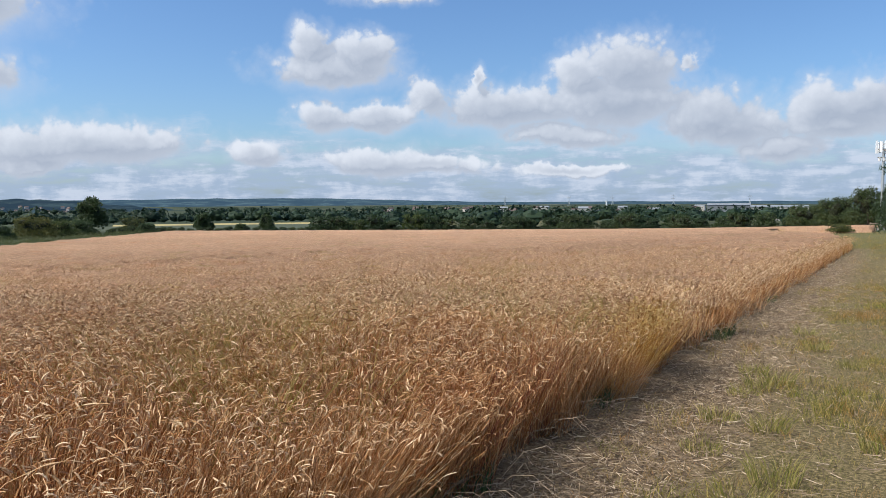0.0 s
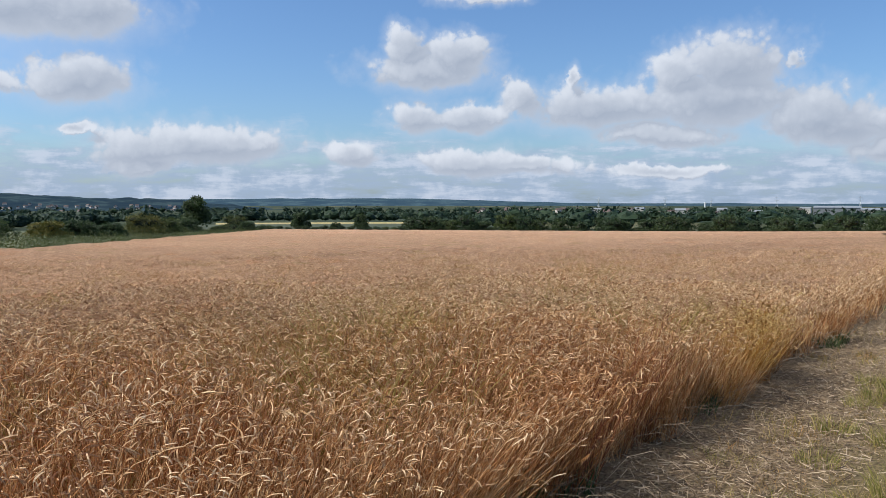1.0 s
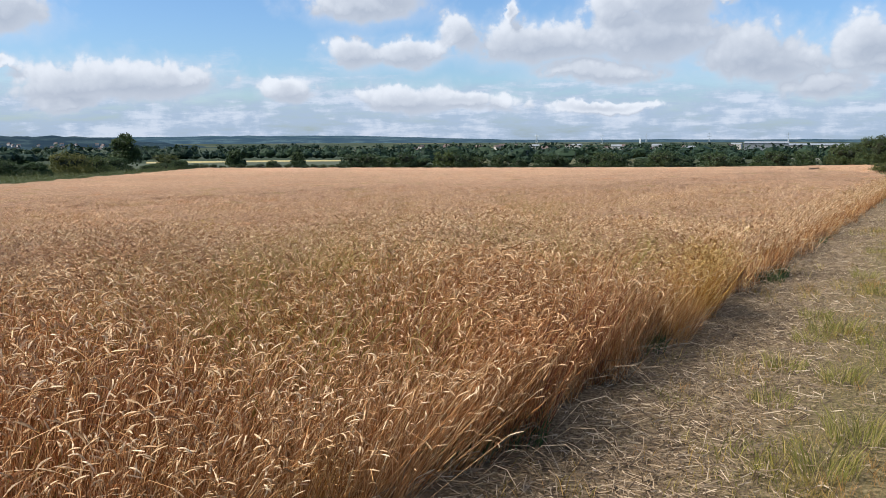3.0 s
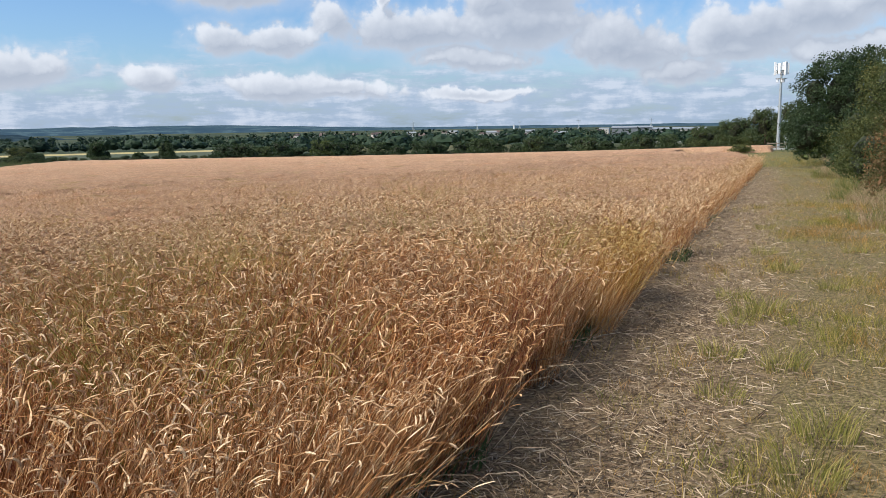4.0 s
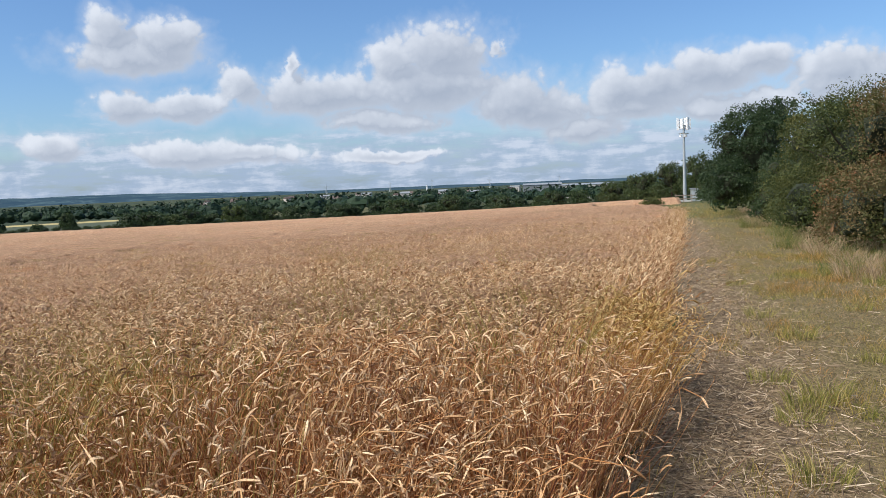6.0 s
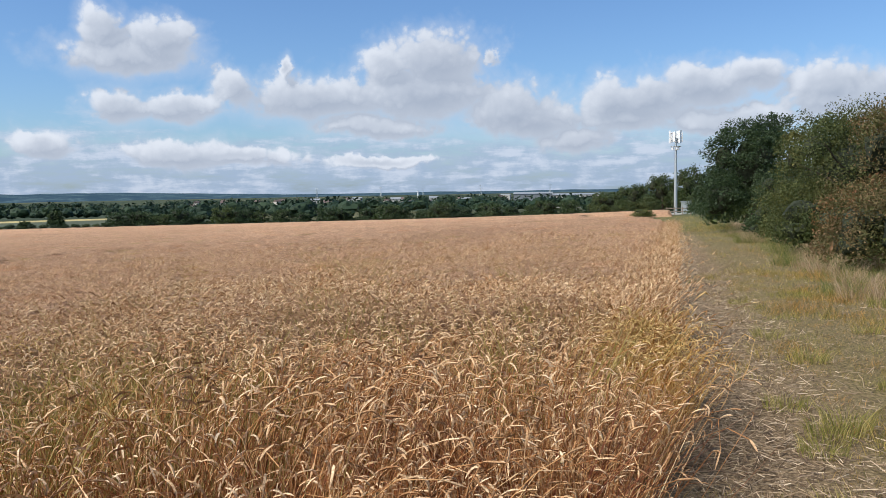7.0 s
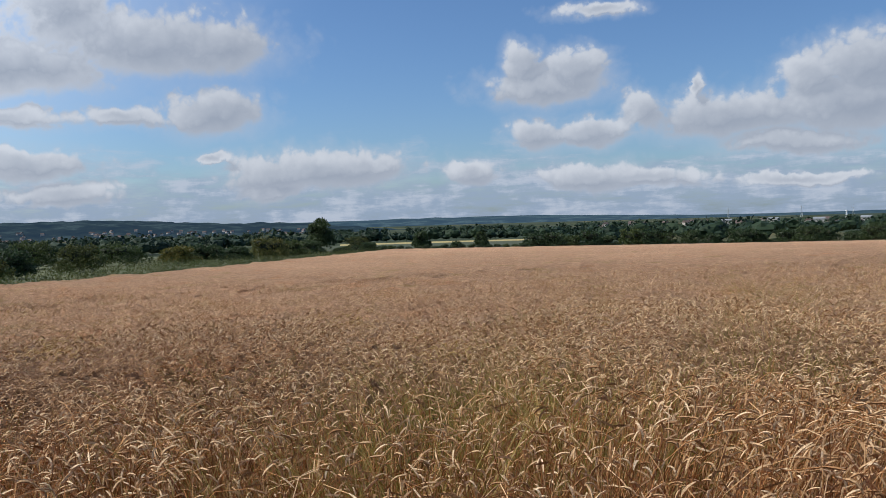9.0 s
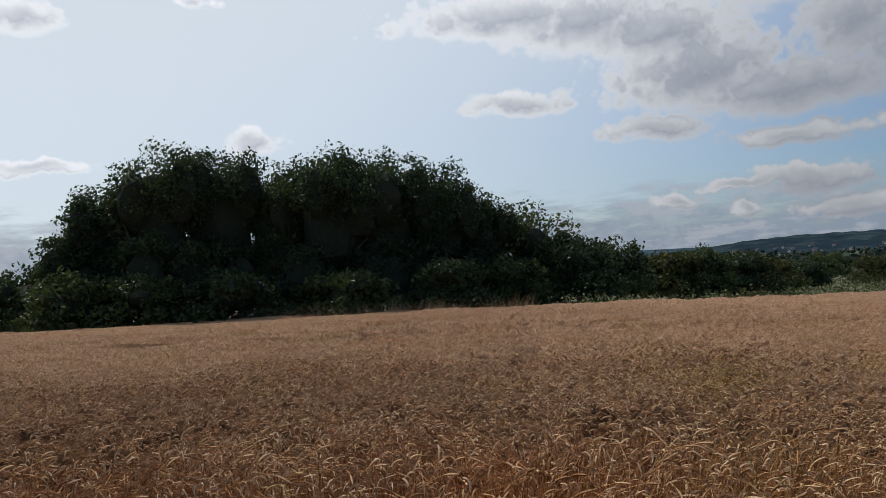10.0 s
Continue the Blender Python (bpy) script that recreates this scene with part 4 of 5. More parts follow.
def trunk_mesh(r, height, radius, spread, limbs=5):
    bm = bmesh.new()
    p, d = Vector((0, 0, -0.1)), Vector((0, 0, 1))
    pts = [p]
    for i in range(5):
        d = (d + Vector((r.normal(0, 0.12), r.normal(0, 0.12), 0))).normalized()
        p = p + d * height * 0.10
        pts.append(p)
    for i in range(5):
        tube(bm, pts[i], pts[i + 1], radius * (1 - i * 0.13), radius * (1 - (i + 1) * 0.13), 8)
    for i in range(limbs):
        a = i * 2 * math.pi / limbs + r.uniform(-0.4, 0.4)
        s = pts[2 + i % 4]
        m = s + Vector((math.cos(a) * spread * 0.32, math.sin(a) * spread * 0.32, height * 0.10))
        e = m + Vector((math.cos(a + 0.3) * spread * 0.35, math.sin(a + 0.3) * spread * 0.35, height * 0.10))
        tube(bm, s, m, radius * 0.45, radius * 0.28, 6)
        tube(bm, m, e, radius * 0.28, radius * 0.08, 6)
    return bm


def tree(name, label, category, group, at, height, width, n, leaf, mat, seed, bare=0.12, lobes=None, turn=0, core=0.0, skirt=False):
    """A tree or bush: trunk with limbs and a crown of leaves. bare: the share of its height below the crown."""
    r = np.random.default_rng(seed)
    ob = thing(name, label, category, group, (at[0], at[1], gz(*at)), turn)
    if lobes is None:
        z0, w = height * bare, width / 2
        hc = height - z0
        lobes = [(0, 0, z0 + hc * 0.52, w * 0.70, w * 0.70, hc * 0.46)]
        for i in range(6):
            a = i * 1.047 + r.uniform(-0.4, 0.4)
            q = r.uniform(0.36, 0.5)
            lobes.append((math.cos(a) * w * 0.56, math.sin(a) * w * 0.56, z0 + hc * r.uniform(0.20, 0.30), w * q, w * q, hc * r.uniform(0.22, 0.30)))
        for i in range(4):
            a = i * 1.571 + r.uniform(-0.5, 0.5)
            q = r.uniform(0.28, 0.42)
            lobes.append((math.cos(a) * w * 0.42, math.sin(a) * w * 0.42, z0 + hc * r.uniform(0.56, 0.72), w * q, w * q, hc * r.uniform(0.20, 0.27)))
        if skirt:
            for i in range(9):
                a = i * 0.698 + r.uniform(-0.2, 0.2)
                lobes.append((math.cos(a) * w * 0.66, math.sin(a) * w * 0.66, hc * r.uniform(0.08, 0.16), w * 0.32, w * 0.32, hc * r.uniform(0.13, 0.19)))
    part("trunk", trunk_mesh(r, height, max(0.05, height * 0.022), width * 0.45), M_BARK, ob)
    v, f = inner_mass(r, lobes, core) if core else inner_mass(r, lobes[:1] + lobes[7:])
    part("shaded_core", np_mesh("shaded_core", v, f, M_CROWN_SHADE), M_CROWN_SHADE, ob)
    v, f = foliage(r, lobes, n, leaf)
    part("crown", np_mesh("crown", v, f, mat), mat, ob)
    return ob


def build_hedge_right():
    g = "hedge along the path"
    h = "dense green hawthorn hedge bush beside the path"
    rusty = "hawthorn bush turning rusty brown with berries"
    tree("hedge_bush", rusty, "bush", g, (3.8, 22.5), 4.2, 6.2, 60000, 0.058, M_LEAF_RUST, 31, 0.0, core=0.36, skirt=True)
    tree("hedge_bush", h, "bush", g, (3.3, 28.5), 4.7, 5.6, 46000, 0.066, M_LEAF, 32, 0.0, core=0.36, skirt=True)
    tree("hedge_bush", rusty, "bush", g, (6.2, 27), 4.5, 5.0, 6000, 0.13, M_LEAF_RUST, 36, 0.0)
    tree("hedge_bush", h, "bush", g, (3.6, 35), 4.9, 5.2, 24000, 0.085, M_LEAF, 33, 0.0, core=0.36, skirt=True)
    tree("hedge_bush", h, "bush", g, (3.2, 41.5), 3.8, 4.4, 16000, 0.09, M_LEAF_DARK, 34, 0.0, core=0.36, skirt=True)
    tree("oak_tree", "dark round-headed oak rising above the hedge", "tree", g, (2.3, 50), 6.9, 6.9, 34000, 0.12, M_LEAF_DARK, 35, 0.03, core=0.4)
    for i, y in enumerate((58, 65, 74, 84, 95, 107, 120)):
        tree("hedge_bush", "dark green hedge bush farther along the path", "bush", g, (2.7 + 0.8 * (i % 2), y), 3.4 + 0.4 * (i % 3), 6.2, 4200, 0.2, M_LEAF_DARK, 40 + i, 0.0)
    for i, (x, y, hh) in enumerate(((6.5, 16, 3.6), (6.8, 9.5, 3.4), (7.2, 3, 3.3), (7.4, -4, 3.5))):
        tree("hedge_bush", "green hawthorn hedge bush beside the path", "bush", g, (x, y), hh, 6.0, 1500, 0.26, M_LEAF, 50 + i, 0.0)


build_hedge_right()


def build_left_trees():
    g = "tall trees beyond the crop"
    lab = "tall dark broadleaf tree at the field edge, backlit"
    for i, (az, dist, top, wid) in enumerate(((122.6, 46, 5.6, 6), (120, 46, 8.8, 6.5), (116.6, 45, 10.6, 7.5), (112.6, 46, 10.8, 8), (108.6, 46, 9.7, 7), (105, 45, 10.4, 8.5), (101, 46, 10.1, 8.5), (97.2, 46, 9.2, 8), (94.2, 47, 7.2, 6.5))):
        x, y = -2.1 - math.sin(radians(az)) * dist, 2.9 + math.cos(radians(az)) * dist
        tree("broadleaf_tree", lab, "tree", g, (x, y), top, wid, 15000, 0.20, M_LEAF_DARK, 60 + i, 0.0, core=0.58)
    lab = "dark rounded thicket bush at the field edge"
    for i, (az, dist, top, wid) in enumerate(((122, 42, 3.6, 6), (118, 41.5, 3.4, 6.5), (124.5, 46, 4.0, 7), (130, 48, 4.0, 7), (90.6, 48, 6.8, 8.0), (92.6, 44, 3.4, 6), (87.6, 47, 4.6, 6.5), (85, 52, 4.4, 6), (81.5, 56, 3.6, 6), (78, 60, 3.3, 7), (75.2, 68, 2.9, 7), (79.6, 57, 3.8, 6.5), (76.6, 62, 3.5, 6.5), (72.8, 76, 2.7, 5.5), (68.8, 92, 3.1, 6), (112, 41, 3.2, 7), (104, 40.5, 3.0, 7), (97, 41, 3.4, 6))):
        x, y = -2.1 - math.sin(radians(az)) * dist, 2.9 + math.cos(radians(az)) * dist
        tree("thicket_bush", lab, "bush", g, (x, y), top, wid, 4500, 0.23, M_LEAF_DARK if az > 86 or i % 2 else M_LEAF, 70 + i, 0.0)
    lab = "low green hedge bush along the field edge"
    for i, (az, dist, top, wid) in enumerate(((71.6, 110, 3.6, 8), (66.4, 116, 3.3, 9), (62.6, 120, 2.6, 7), (60.8, 124, 2.9, 7), (58.8, 128, 2.4, 6), (56.6, 134, 4.0, 8.5), (55.0, 150, 3.4, 8), (53.8, 170, 3.2, 8), (50.5, 196, 4.2, 9), (49.6, 186, 2.7, 6))):
        x, y = -2.1 - math.sin(radians(az)) * dist, 2.9 + math.cos(radians(az)) * dist
        tree("hedge_bush", lab, "bush", g, (x, y), top, wid, 6500, 0.22, M_LEAF if i % 3 == 2 else M_LEAF_DARK, 90 + i, 0.0)
    # rough herbage between the crop and the bushes
    r = np.random.default_rng(8)
    n = 1500
    yb = r.uniform(-2, 125, n)
    xb = left_x(yb) - 0.6 - 40 * r.uniform(0, 1, n) ** 1.8
    lob = []
    for x, y in zip(xb, yb):
        s = r.uniform(0.5, 1.0)
        v = r.normal(size=(34, 3))
        pos = np.array([x, y, gz(x, y)]) + v * np.array([0.7, 0.7, 0.0]) * s
        pos[:, 2] = gz(x, y) + np.abs(v[:, 2]) * 0.55 * s
        tdir = r.normal(size=(34, 3))
        tdir /= np.linalg.norm(tdir, axis=1)[:, None]
        b = np.cross(tdir, r.normal(size=(34, 3)))
        b /= np.linalg.norm(b, axis=1)[:, None]
        q = 0.085
        lob.append(np.stack([pos - tdir * q, pos + b * q * 0.6, pos + tdir * q, pos - b * q * 0.6], 1))
    v = np.concatenate(lob).reshape(-1, 3)
    q = (np.arange(len(v) // 4) * 4)[:, None]
    f = np.concatenate([q + np.array([[0, 1, 2]]), q + np.array([[0, 2, 3]])], 0)
    tagged(new("rough_herbage", np_mesh("rough_herbage", v, f, M_LEAF_PALE)), "pale seeding weeds and rough grass along the field edge", "weeds", kind="stuff")


build_left_trees()


def build_treeline():
    g = "tree line across the valley side"
    base = [tree("hedgerow_tree", "dark green hedgerow tree at the far field edge", "tree", g, (-90 + 14 * i, 206 + 3 * i), 4.8 + 0.5 * (i % 3), 9.0, 1800, 0.44, M_LEAF_DARK, 120 + i, 0.0) for i in range(5)]
    r = np.random.default_rng(3)

    def put(az, dist, s):
        x, y = -math.sin(radians(az)) * dist, math.cos(radians(az)) * dist
        m = pose(x, y, gz(x, y) - 0.1, 0, 0, r.uniform(0, 360)) @ Matrix.Diagonal((s * r.uniform(0.9, 1.15), s, s * r.uniform(0.9, 1.1), 1))
        c = copy_thing(base[int(r.integers(0, 5))], m)
        c.scale = m.to_scale()
        return c

    az = -1.0
    while az < 38.3:
        dist = float(np.interp(az, [-1, 13, 25, 33, 40], [232, 236, 222, 212, 206])) + r.uniform(0, 8)
        put(az, dist, r.uniform(0.7, 1.05))
        az += r.uniform(1.0, 1.7)
    for i in range(22):
        az = 38.5 + i * 0.62
        put(az, float(np.interp(az, [38, 46, 52], [207, 204, 188])) + r.uniform(0, 3), r.uniform(0.28, 0.42))
    tree("field_tree", "round dark tree standing alone at the field corner", "tree", "", (-164, 160), 5.8, 6.6, 4000, 0.4, M_LEAF_DARK, 130, 0.08)
    tree("field_bush", "low round bush between two trees", "bush", "", (-158, 168), 2.6, 4.6, 1500, 0.4, M_LEAF_DARK, 131, 0.0)
    tree("field_tree", "dark upright tree at the field corner", "tree", "", (-153, 173), 5.2, 5.4, 4000, 0.4, M_LEAF_DARK, 132, 0.05)
    tree("ash_tree", "tall dark tree above the hedges", "tree", "", (-191, 145), 10.4, 10, 6000, 0.5, M_LEAF_DARK, 133, 0.08)
    # trees round the mast
    for i, (x, y, hh, w) in enumerate(((-3.4, 166, 8.3, 9), (1.8, 160, 9.3, 9), (8, 165, 11.0, 11), (-9, 176, 6.8, 10), (-16, 192, 6.0, 11), (16, 150, 9, 12))):
        tree("broadleaf_tree", "dark trees standing behind the mast", "tree", "trees behind the mast", (x, y), hh, w, 5500, 0.32, M_LEAF_DARK, 140 + i, 0.0)


build_treeline()


def build_far_woods():
    """Woods and hedges over the valley floor, too far to count."""
    r = np.random.default_rng(17)
    n = 1800
    az = r.uniform(-12, 100, n)
    dist = 270 + 1500 * r.uniform(0, 1, n) ** 1.4
    x, y = -np.sin(np.radians(az)) * dist, np.cos(np.radians(az)) * dist
    wood = np.array([noise.noise(Vector((a * 0.006, b * 0.012, 3))) for a, b in zip(x, y)])
    ok = (wood > -0.12) | (r.uniform(0, 1, n) < 0.25)
    ok &= ~((az > 37.5) & (az < 54) & (dist < 410))
    ok &= ~((az > 58) & (az < 74) & (dist > 380) & (dist < 560))
    x, y, dist = x[ok], y[ok], dist[ok]
    hgt = r.uniform(4.0, 7.5, len(x)) * (1 + dist / 2600)
    ext = np.stack([hgt * 0.75, hgt * 0.75, hgt * 0.5], -1)
    c = np.stack([x, y, ground_z(x, y) + hgt * 0.46], -1)
    # a lump of shade, with sprays of leaves standing off it
    lump = BALL_V[None] * (1 + r.normal(0, 0.16, (len(x), len(BALL_V), 1))) * 0.62 * ext[:, None] + c[:, None]
    lf = BALL_F[None] + (np.arange(len(x)) * len(BALL_V))[:, None, None]
    k = 30
    v = r.normal(size=(len(x), k, 3))
    v[..., 2] = np.abs(v[..., 2]) - 0.25
    v /= np.linalg.norm(v, axis=2)[..., None]
    pos = (c[:, None] + v * ext[:, None] * r.uniform(0.9, 1.05, (len(x), k, 1))).reshape(-1, 3)
    m = len(pos)
    u = v.reshape(-1, 3) + r.normal(0, 0.5, (m, 3))
    u /= np.linalg.norm(u, axis=1)[:, None]
    t = np.cross(u, r.normal(size=(m, 3)))
    t /= np.linalg.norm(t, axis=1)[:, None]
    b = np.cross(u, t)
    s = np.repeat(hgt * 0.11, k)[:, None]
    verts = np.stack([pos - t * s, pos + b * s * 0.8 + u * s * 0.1, pos + t * s, pos - b * s * 0.8 + u * s * 0.1], 1).reshape(-1, 3)
    q = (np.arange(m) * 4)[:, None]
    f = np.concatenate([q + np.array([[0, 1, 2]]), q + np.array([[0, 2, 3]])], 0)
    verts, f = joined([(lump.reshape(-1, 3), lf.reshape(-1, 3)), (verts, f)])
    tagged(new("far_woodland", np_mesh("far_woodland", verts, f, M_LEAF_FAR)), "dark woods and hedges across the valley", "woodland", kind="stuff")


def far_field(name, label, az0, az1, d0, d1, mat):
    """A field on the valley side, laid over the lie of the land."""
    az, dd = np.meshgrid(np.radians(np.linspace(az0, az1, 24)), np.linspace(d0, d1, 12), indexing="ij")
    x, y = -np.sin(az) * dd, np.cos(az) * dd
    verts = np.stack([x, y, ground_z(x, y) + 0.25], -1).reshape(-1, 3)
    i, j = np.meshgrid(np.arange(23), np.arange(11), indexing="ij")
    a = i * 12 + j
    quads = np.stack([a, a + 1, a + 13, a + 12], -1).reshape(-1, 4)
    tagged(new(name, np_mesh(name, verts, quads, mat, True)), label, "field", kind="structure")


M_HAY = plain_material("mown_hay", (0.40, 0.31, 0.12), 0.95, 0, 0.25, 0.06)
M_PASTURE = plain_material("pasture", (0.045, 0.055, 0.02), 0.95, 0, 0.3, 0.05)
far_field("ground_hay_field", "pale yellow mown field beyond the crop", 38.5, 51.5, 345, 395, M_HAY)
far_field("ground_pasture", "green pasture beyond the hedges", 38.5, 53, 236, 343, M_PASTURE)
far_field("ground_hay_strip", "narrow pale stubble strip in the valley", 59, 73, 455, 540, M_HAY)
build_far_woods()


def rough_pasture():
    """Uncut green slope between the crop and the hedges."""
    tt, off = np.meshgrid(np.linspace(-12, 127, 60), np.linspace(0.3, 75, 20), indexing="ij")
    x, y = left_x(tt) - off, tt
    verts = np.stack([x, y, ground_z(x, y) + 0.06], -1).reshape(-1, 3)
    i, j = np.meshgrid(np.arange(59), np.arange(19), indexing="ij")
    a = i * 20 + j
    quads = np.stack([a, a + 20, a + 21, a + 1], -1).reshape(-1, 4)
    tagged(new("ground_rough_grass", np_mesh("ground_rough_grass", verts, quads, M_ROUGH, True)), "uncut green grass slope beyond the crop", "grass", kind="structure")


M_ROUGH = plain_material("uncut_grass", (0.085, 0.092, 0.032), 0.95, 0, 0.45, 0.9)
rough_pasture()


# ---- the mast ----
def build_mast():
    x, y = -1.0, 145.8
    z = gz(x, y)
    mast = thing("phone_mast", "slim grey steel telephone mast with panel antennas", "mast", "", (x, y, z))
    bm = bmesh.new()
    tube(bm, (0, 0, 0), (0, 0, 5), 0.30, 0.26, 12)
    tube(bm, (0, 0, 5), (0, 0, 12.6), 0.24, 0.18, 12)
    part("pole", bm, M_STEEL, mast)
    bm = bmesh.new()
    box(bm, (2.4, 2.4, 0.3), (0, 0, 0.1), 0, 0.03)
    part("base_plinth", bm, M_CONCRETE, mast)
    bm = bmesh.new()
    for zz in (11.6, 12.9):
        for i in range(6):
            a = i * math.pi / 3
            b = a + math.pi / 3
            tube(bm, (0.85 * math.cos(a), 0.85 * math.sin(a), zz), (0.85 * math.cos(b), 0.85 * math.sin(b), zz), 0.05, 0.05, 6)
            tube(bm, (0, 0, zz), (0.85 * math.cos(a), 0.85 * math.sin(a), zz), 0.04, 0.04, 6)
    tube(bm, (0, 0, 12.4), (0, 0, 14.3), 0.10, 0.06, 8)
    part("headframe", bm, M_STEEL, mast)
    for i in range(6):
        a = i * math.pi / 3 + 0.2
        bm = bmesh.new()
        box(bm, (0.30, 0.42, 2.1 if i % 2 else 1.7), (1.0 * math.cos(a), 1.0 * math.sin(a), 13.2), math.degrees(a), 0.05)
        panel = part("panel_antenna", bm, M_PANEL, mast, "pale panel antenna")
        for zz in (12.6, 13.8):
            bm = bmesh.new()
            tube(bm, (0.72 * math.cos(a), 0.72 * math.sin(a), zz), (0.98 * math.cos(a), 0.98 * math.sin(a), zz), 0.04, 0.04, 6)
            part("bracket", bm, M_STEEL, panel, "steel bracket")
    for i in range(3):
        a = i * 2.1 + 0.9
        bm = bmesh.new()
        box(bm, (0.3, 0.4, 0.6), (0.55 * math.cos(a), 0.55 * math.sin(a), 11.3), math.degrees(a), 0.04)
        part("radio_unit", bm, M_PANEL, mast)
    cab = thing("equipment_cabin", "grey-green equipment cabin beside the mast", "cabin", "", (0.9, 146.8, gz(0.9, 146.8)))
    bm = bmesh.new()
    box(bm, (1.9, 1.8, 2.1), (0, 0, 1.05), 0, 0.03)
    part("body", bm, M_CABIN, cab)
    bm = bmesh.new()
    box(bm, (2.2, 2.1, 0.14), (0, 0, 2.17), 0, 0.02)
    part("roof", bm, M_SHED_ROOF, cab)
    bm = bmesh.new()
    box(bm, (0.8, 0.06, 1.7), (-0.3, -0.93, 0.95), 0, 0.01)
    door = part("door", bm, M_STEEL, cab)
    bm = bmesh.new()
    box(bm, (0.05, 0.06, 0.22), (0.0, -0.98, 1.0), 0, 0.01)
    part("handle", bm, M_PANEL, door)
    fence = thing("compound_fence", "low weathered rail fence round the mast base", "fence", "", (0.5, 142.5, gz(0.5, 142.5)))
    for i in range(6):
        bm = bmesh.new()
        box(bm, (0.14, 0.14, 1.3), (-3 + i * 1.3, 0, 0.6), 0, 0.01)
        part("post", bm, M_WOOD, fence)
    for zz in (0.5, 1.05):
        bm = bmesh.new()
        box(bm, (6.8, 0.06, 0.14), (0.25, -0.1, zz), 0, 0.01)
        part("rail", bm, M_WOOD, fence)
    tree("roadside_bush", "small brown-green bush at the end of the crop", "bush", "", (-5.6, 119.5), 1.35, 3.8, 2500, 0.15, M_LEAF, 150, 0.0)


build_mast()


# ---- buildings and pylons in the valley ----
def gable_house(size, roof_h, wall_mat, roof_mat, name, label, at, rz, group):
    w, d, h = size
    ob = thing(name, label, "building", group, at, rz)
    bm = bmesh.new()
    box(bm, (w, d, h), (0, 0, h / 2 - 0.5))
    part("wall", bm, wall_mat, ob)
    bm = bmesh.new()
    vs = [bm.verts.new(p) for p in ((-w / 2 - 0.3, -d / 2 - 0.4, h - 0.5), (w / 2 + 0.3, -d / 2 - 0.4, h - 0.5), (w / 2 + 0.3, 0, h + roof_h), (-w / 2 - 0.3, 0, h + roof_h),
                                    (-w / 2 - 0.3, d / 2 + 0.4, h - 0.5), (w / 2 + 0.3, d / 2 + 0.4, h - 0.5))]
    for f in ((0, 1, 2, 3), (3, 2, 5, 4), (0, 3, 4), (1, 5, 2), (0, 4, 5, 1)):
        bm.faces.new([vs[i] for i in f])
    part("roof", bm, roof_mat, ob)
    return ob


def polar(az, dist):
    return -math.sin(radians(az)) * dist, math.cos(radians(az)) * dist


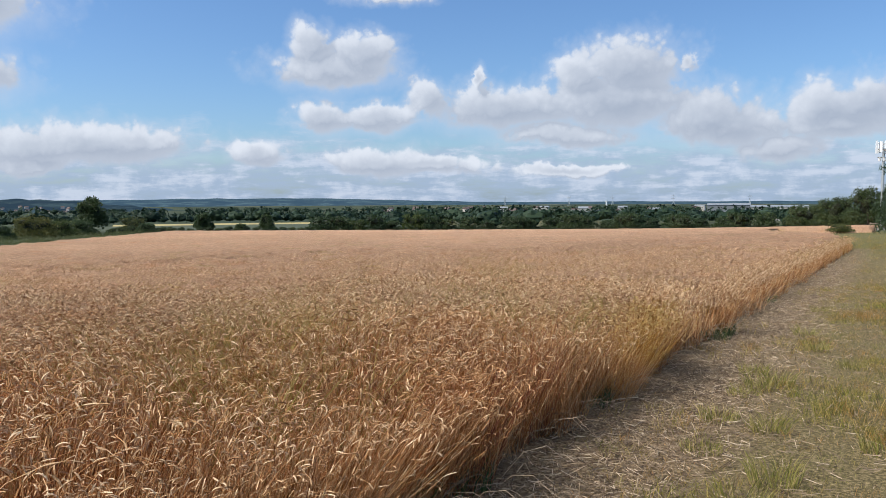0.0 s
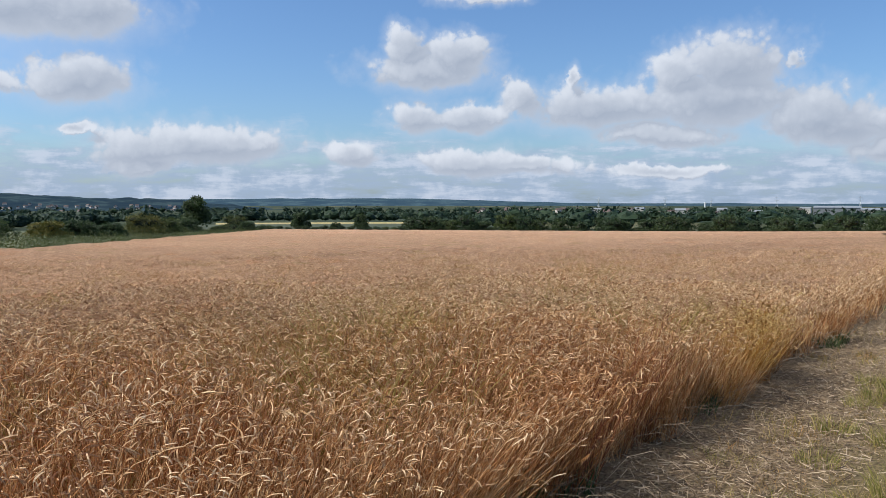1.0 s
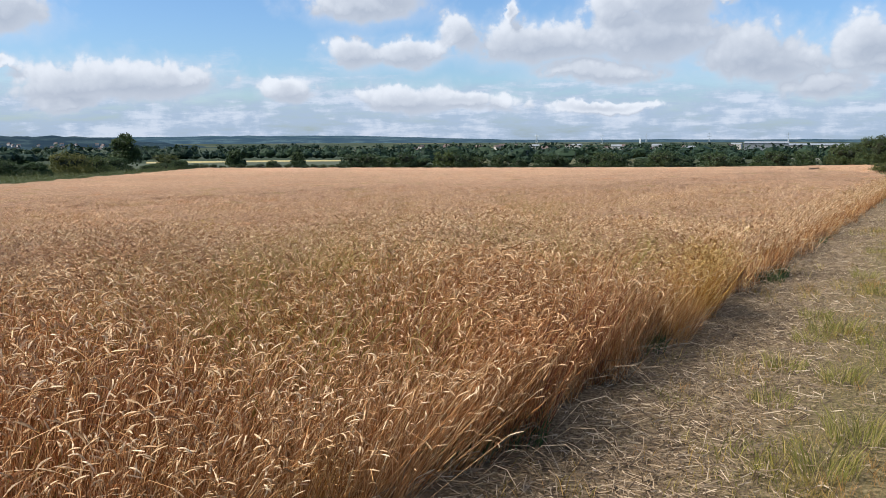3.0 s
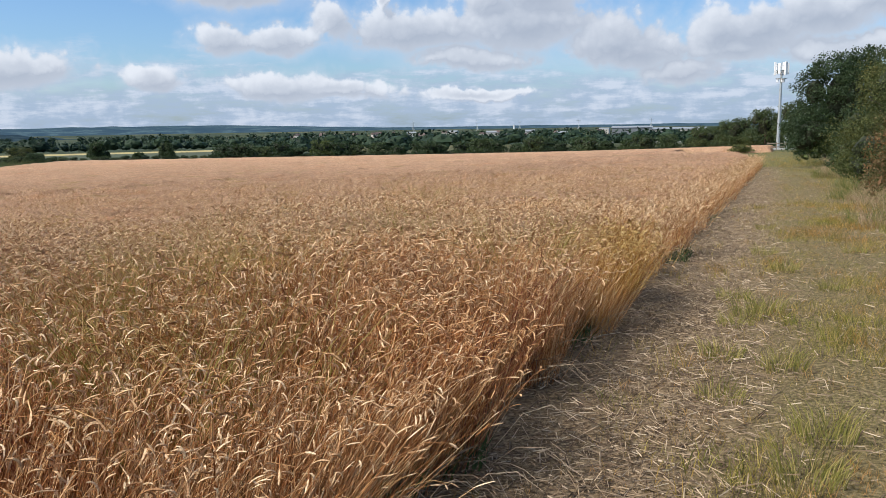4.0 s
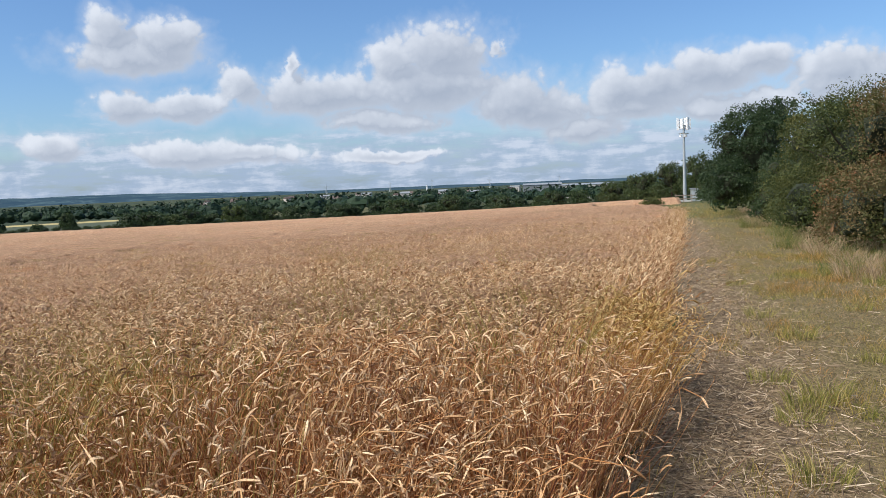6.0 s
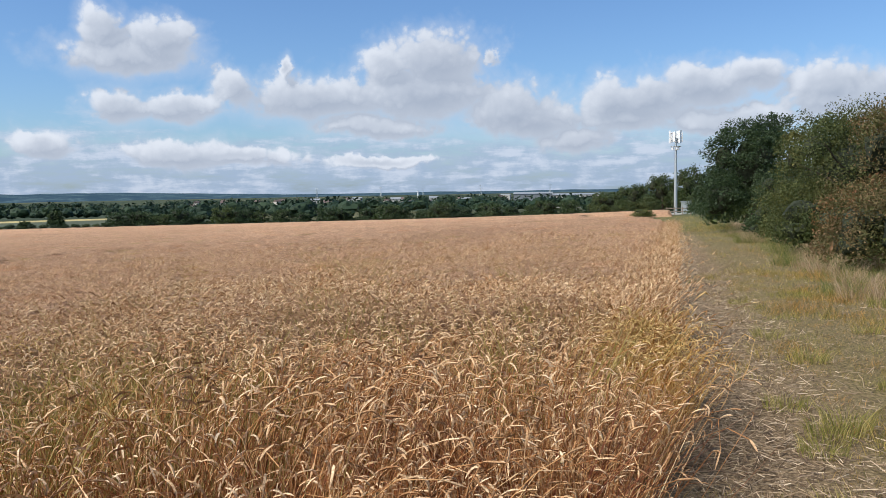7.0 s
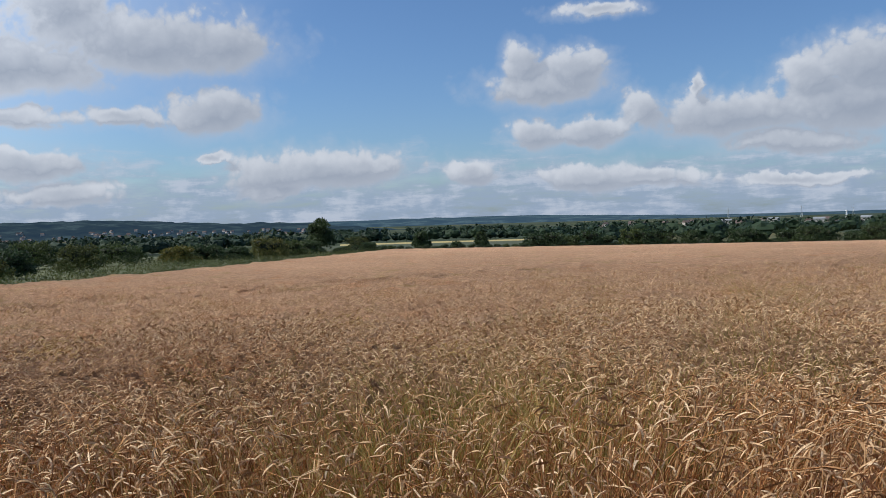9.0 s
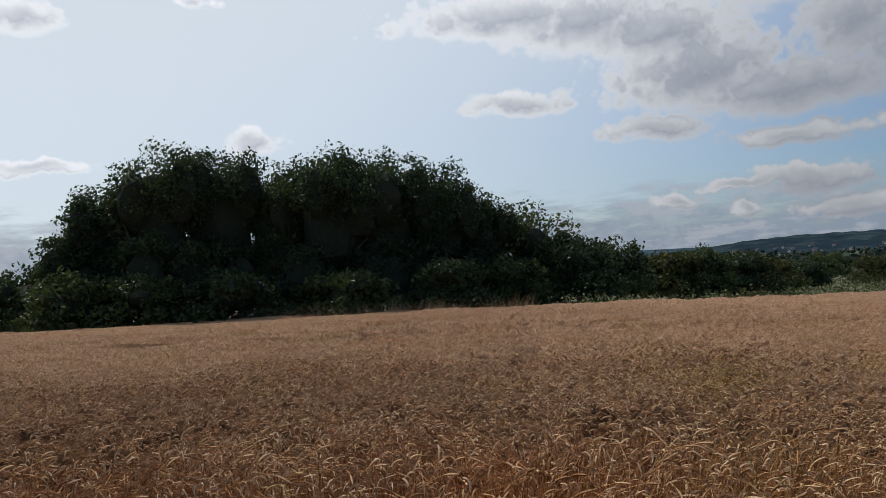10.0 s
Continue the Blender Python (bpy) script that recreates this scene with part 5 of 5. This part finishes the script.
def build_valley():
    x, y = polar(9.5, 560)
    gable_house((26, 22, -3.4 - gz(x, y)), 0.5, M_SHED, M_SHED_ROOF, "warehouse", "grey clad warehouse rising above the trees", (x, y, gz(x, y)), 8, "warehouses")
    x, y = polar(6.4, 590)
    gable_house((36, 20, -4.9 - gz(x, y)), 0.5, M_WALL_PALE, M_SHED_ROOF, "warehouse", "long low pale warehouse among trees", (x, y, gz(x, y)), 8, "warehouses")
    r = np.random.default_rng(9)
    x, y = polar(60, 1500)
    first = gable_house((9, 7, 4.4), 2.4, M_WALL_PALE, M_ROOF, "house", "small pale house with a tiled roof", (x, y, gz(x, y)), 20, "houses of the town")
    for i in range(95):
        # up the slope of the town hill
        az, d = r.uniform(54, 77), 2304 + 110 * r.uniform(0, 1) ** 1.5
        x, y = polar(az, d)
        lift = math.sin((d - 2300) / 500 * math.pi / 2) ** 0.8
        copy_thing(first, pose(x, y, -36 + (town_crest(az) + 36) * lift - 0.5, 0, 0, r.uniform(0, 180)))
    for i in range(26):
        az = r.uniform(8, 34)
        d = r.uniform(700, 1500)
        x, y = polar(az, d)
        copy_thing(first, pose(x, y, gz(x, y) + 2.5, 0, 0, r.uniform(0, 180)))
    for i in range(7):
        x, y = polar(9 + 2.6 * i + r.uniform(-0.4, 0.4), r.uniform(850, 1500))
        gable_house((r.uniform(9, 18), 12, r.uniform(7, 10)), 1.5, M_CONCRETE, M_SHED_ROOF, "shed", "pale industrial shed among the valley trees", (x, y, gz(x, y)), r.uniform(0, 30), "sheds in the valley")
    x, y = polar(17.6, 1500)
    tower = thing("white_tower", "slim white tower in the valley", "tower", "", (x, y, gz(x, y)))
    bm = bmesh.new()
    tube(bm, (0, 0, 0), (0, 0, 17), 1.6, 1.3, 10)
    part("shaft", bm, M_PANEL, tower)
    bm = bmesh.new()
    tube(bm, (0, 0, 17), (0, 0, 18.5), 2.2, 2.0, 10)
    part("cap", bm, M_PANEL, tower)
    # pylons
    pyl = None
    for az, d in ((24.7, 3200), (20.2, 3100), (17.2, 3500), (13.1, 3000), (8.2, 3050)):
        x, y = polar(az, d)
        if pyl is None:
            pyl = thing("pylon", "grey steel lattice electricity pylon", "pylon", "pylons across the valley", (x, y, gz(x, y)))
            bm = bmesh.new()
            for sx in (-1, 1):
                for sy in (-1, 1):
                    tube(bm, (4 * sx, 4 * sy, 0), (0.7 * sx, 0.7 * sy, 26), 0.5, 0.4, 4)
                    tube(bm, (0.7 * sx, 0.7 * sy, 26), (0, 0, 42), 0.3, 0.2, 4)
            for k in range(6):
                q, q2 = 4 - 0.55 * k, 4 - 0.55 * (k + 1)
                zz, z2 = 26 * k / 6, 26 * (k + 1) / 6
                for s in (-1, 1):
                    tube(bm, (-q, s * q, zz), (q2, s * q2, z2), 0.18, 0.18, 4)
                    tube(bm, (s * q, q, zz), (s * q2, -q2, z2), 0.18, 0.18, 4)
            part("tower", bm, M_STEEL, pyl)
            for zz, w in ((27, 7), (32, 9), (37, 6)):
                bm = bmesh.new()
                tube(bm, (-w, 0, zz), (w, 0, zz), 0.35, 0.35, 4)
                part("cross_arm", bm, M_STEEL, pyl)
        else:
            copy_thing(pyl, pose(x, y, gz(x, y), 0, 0, 15))


build_valley()
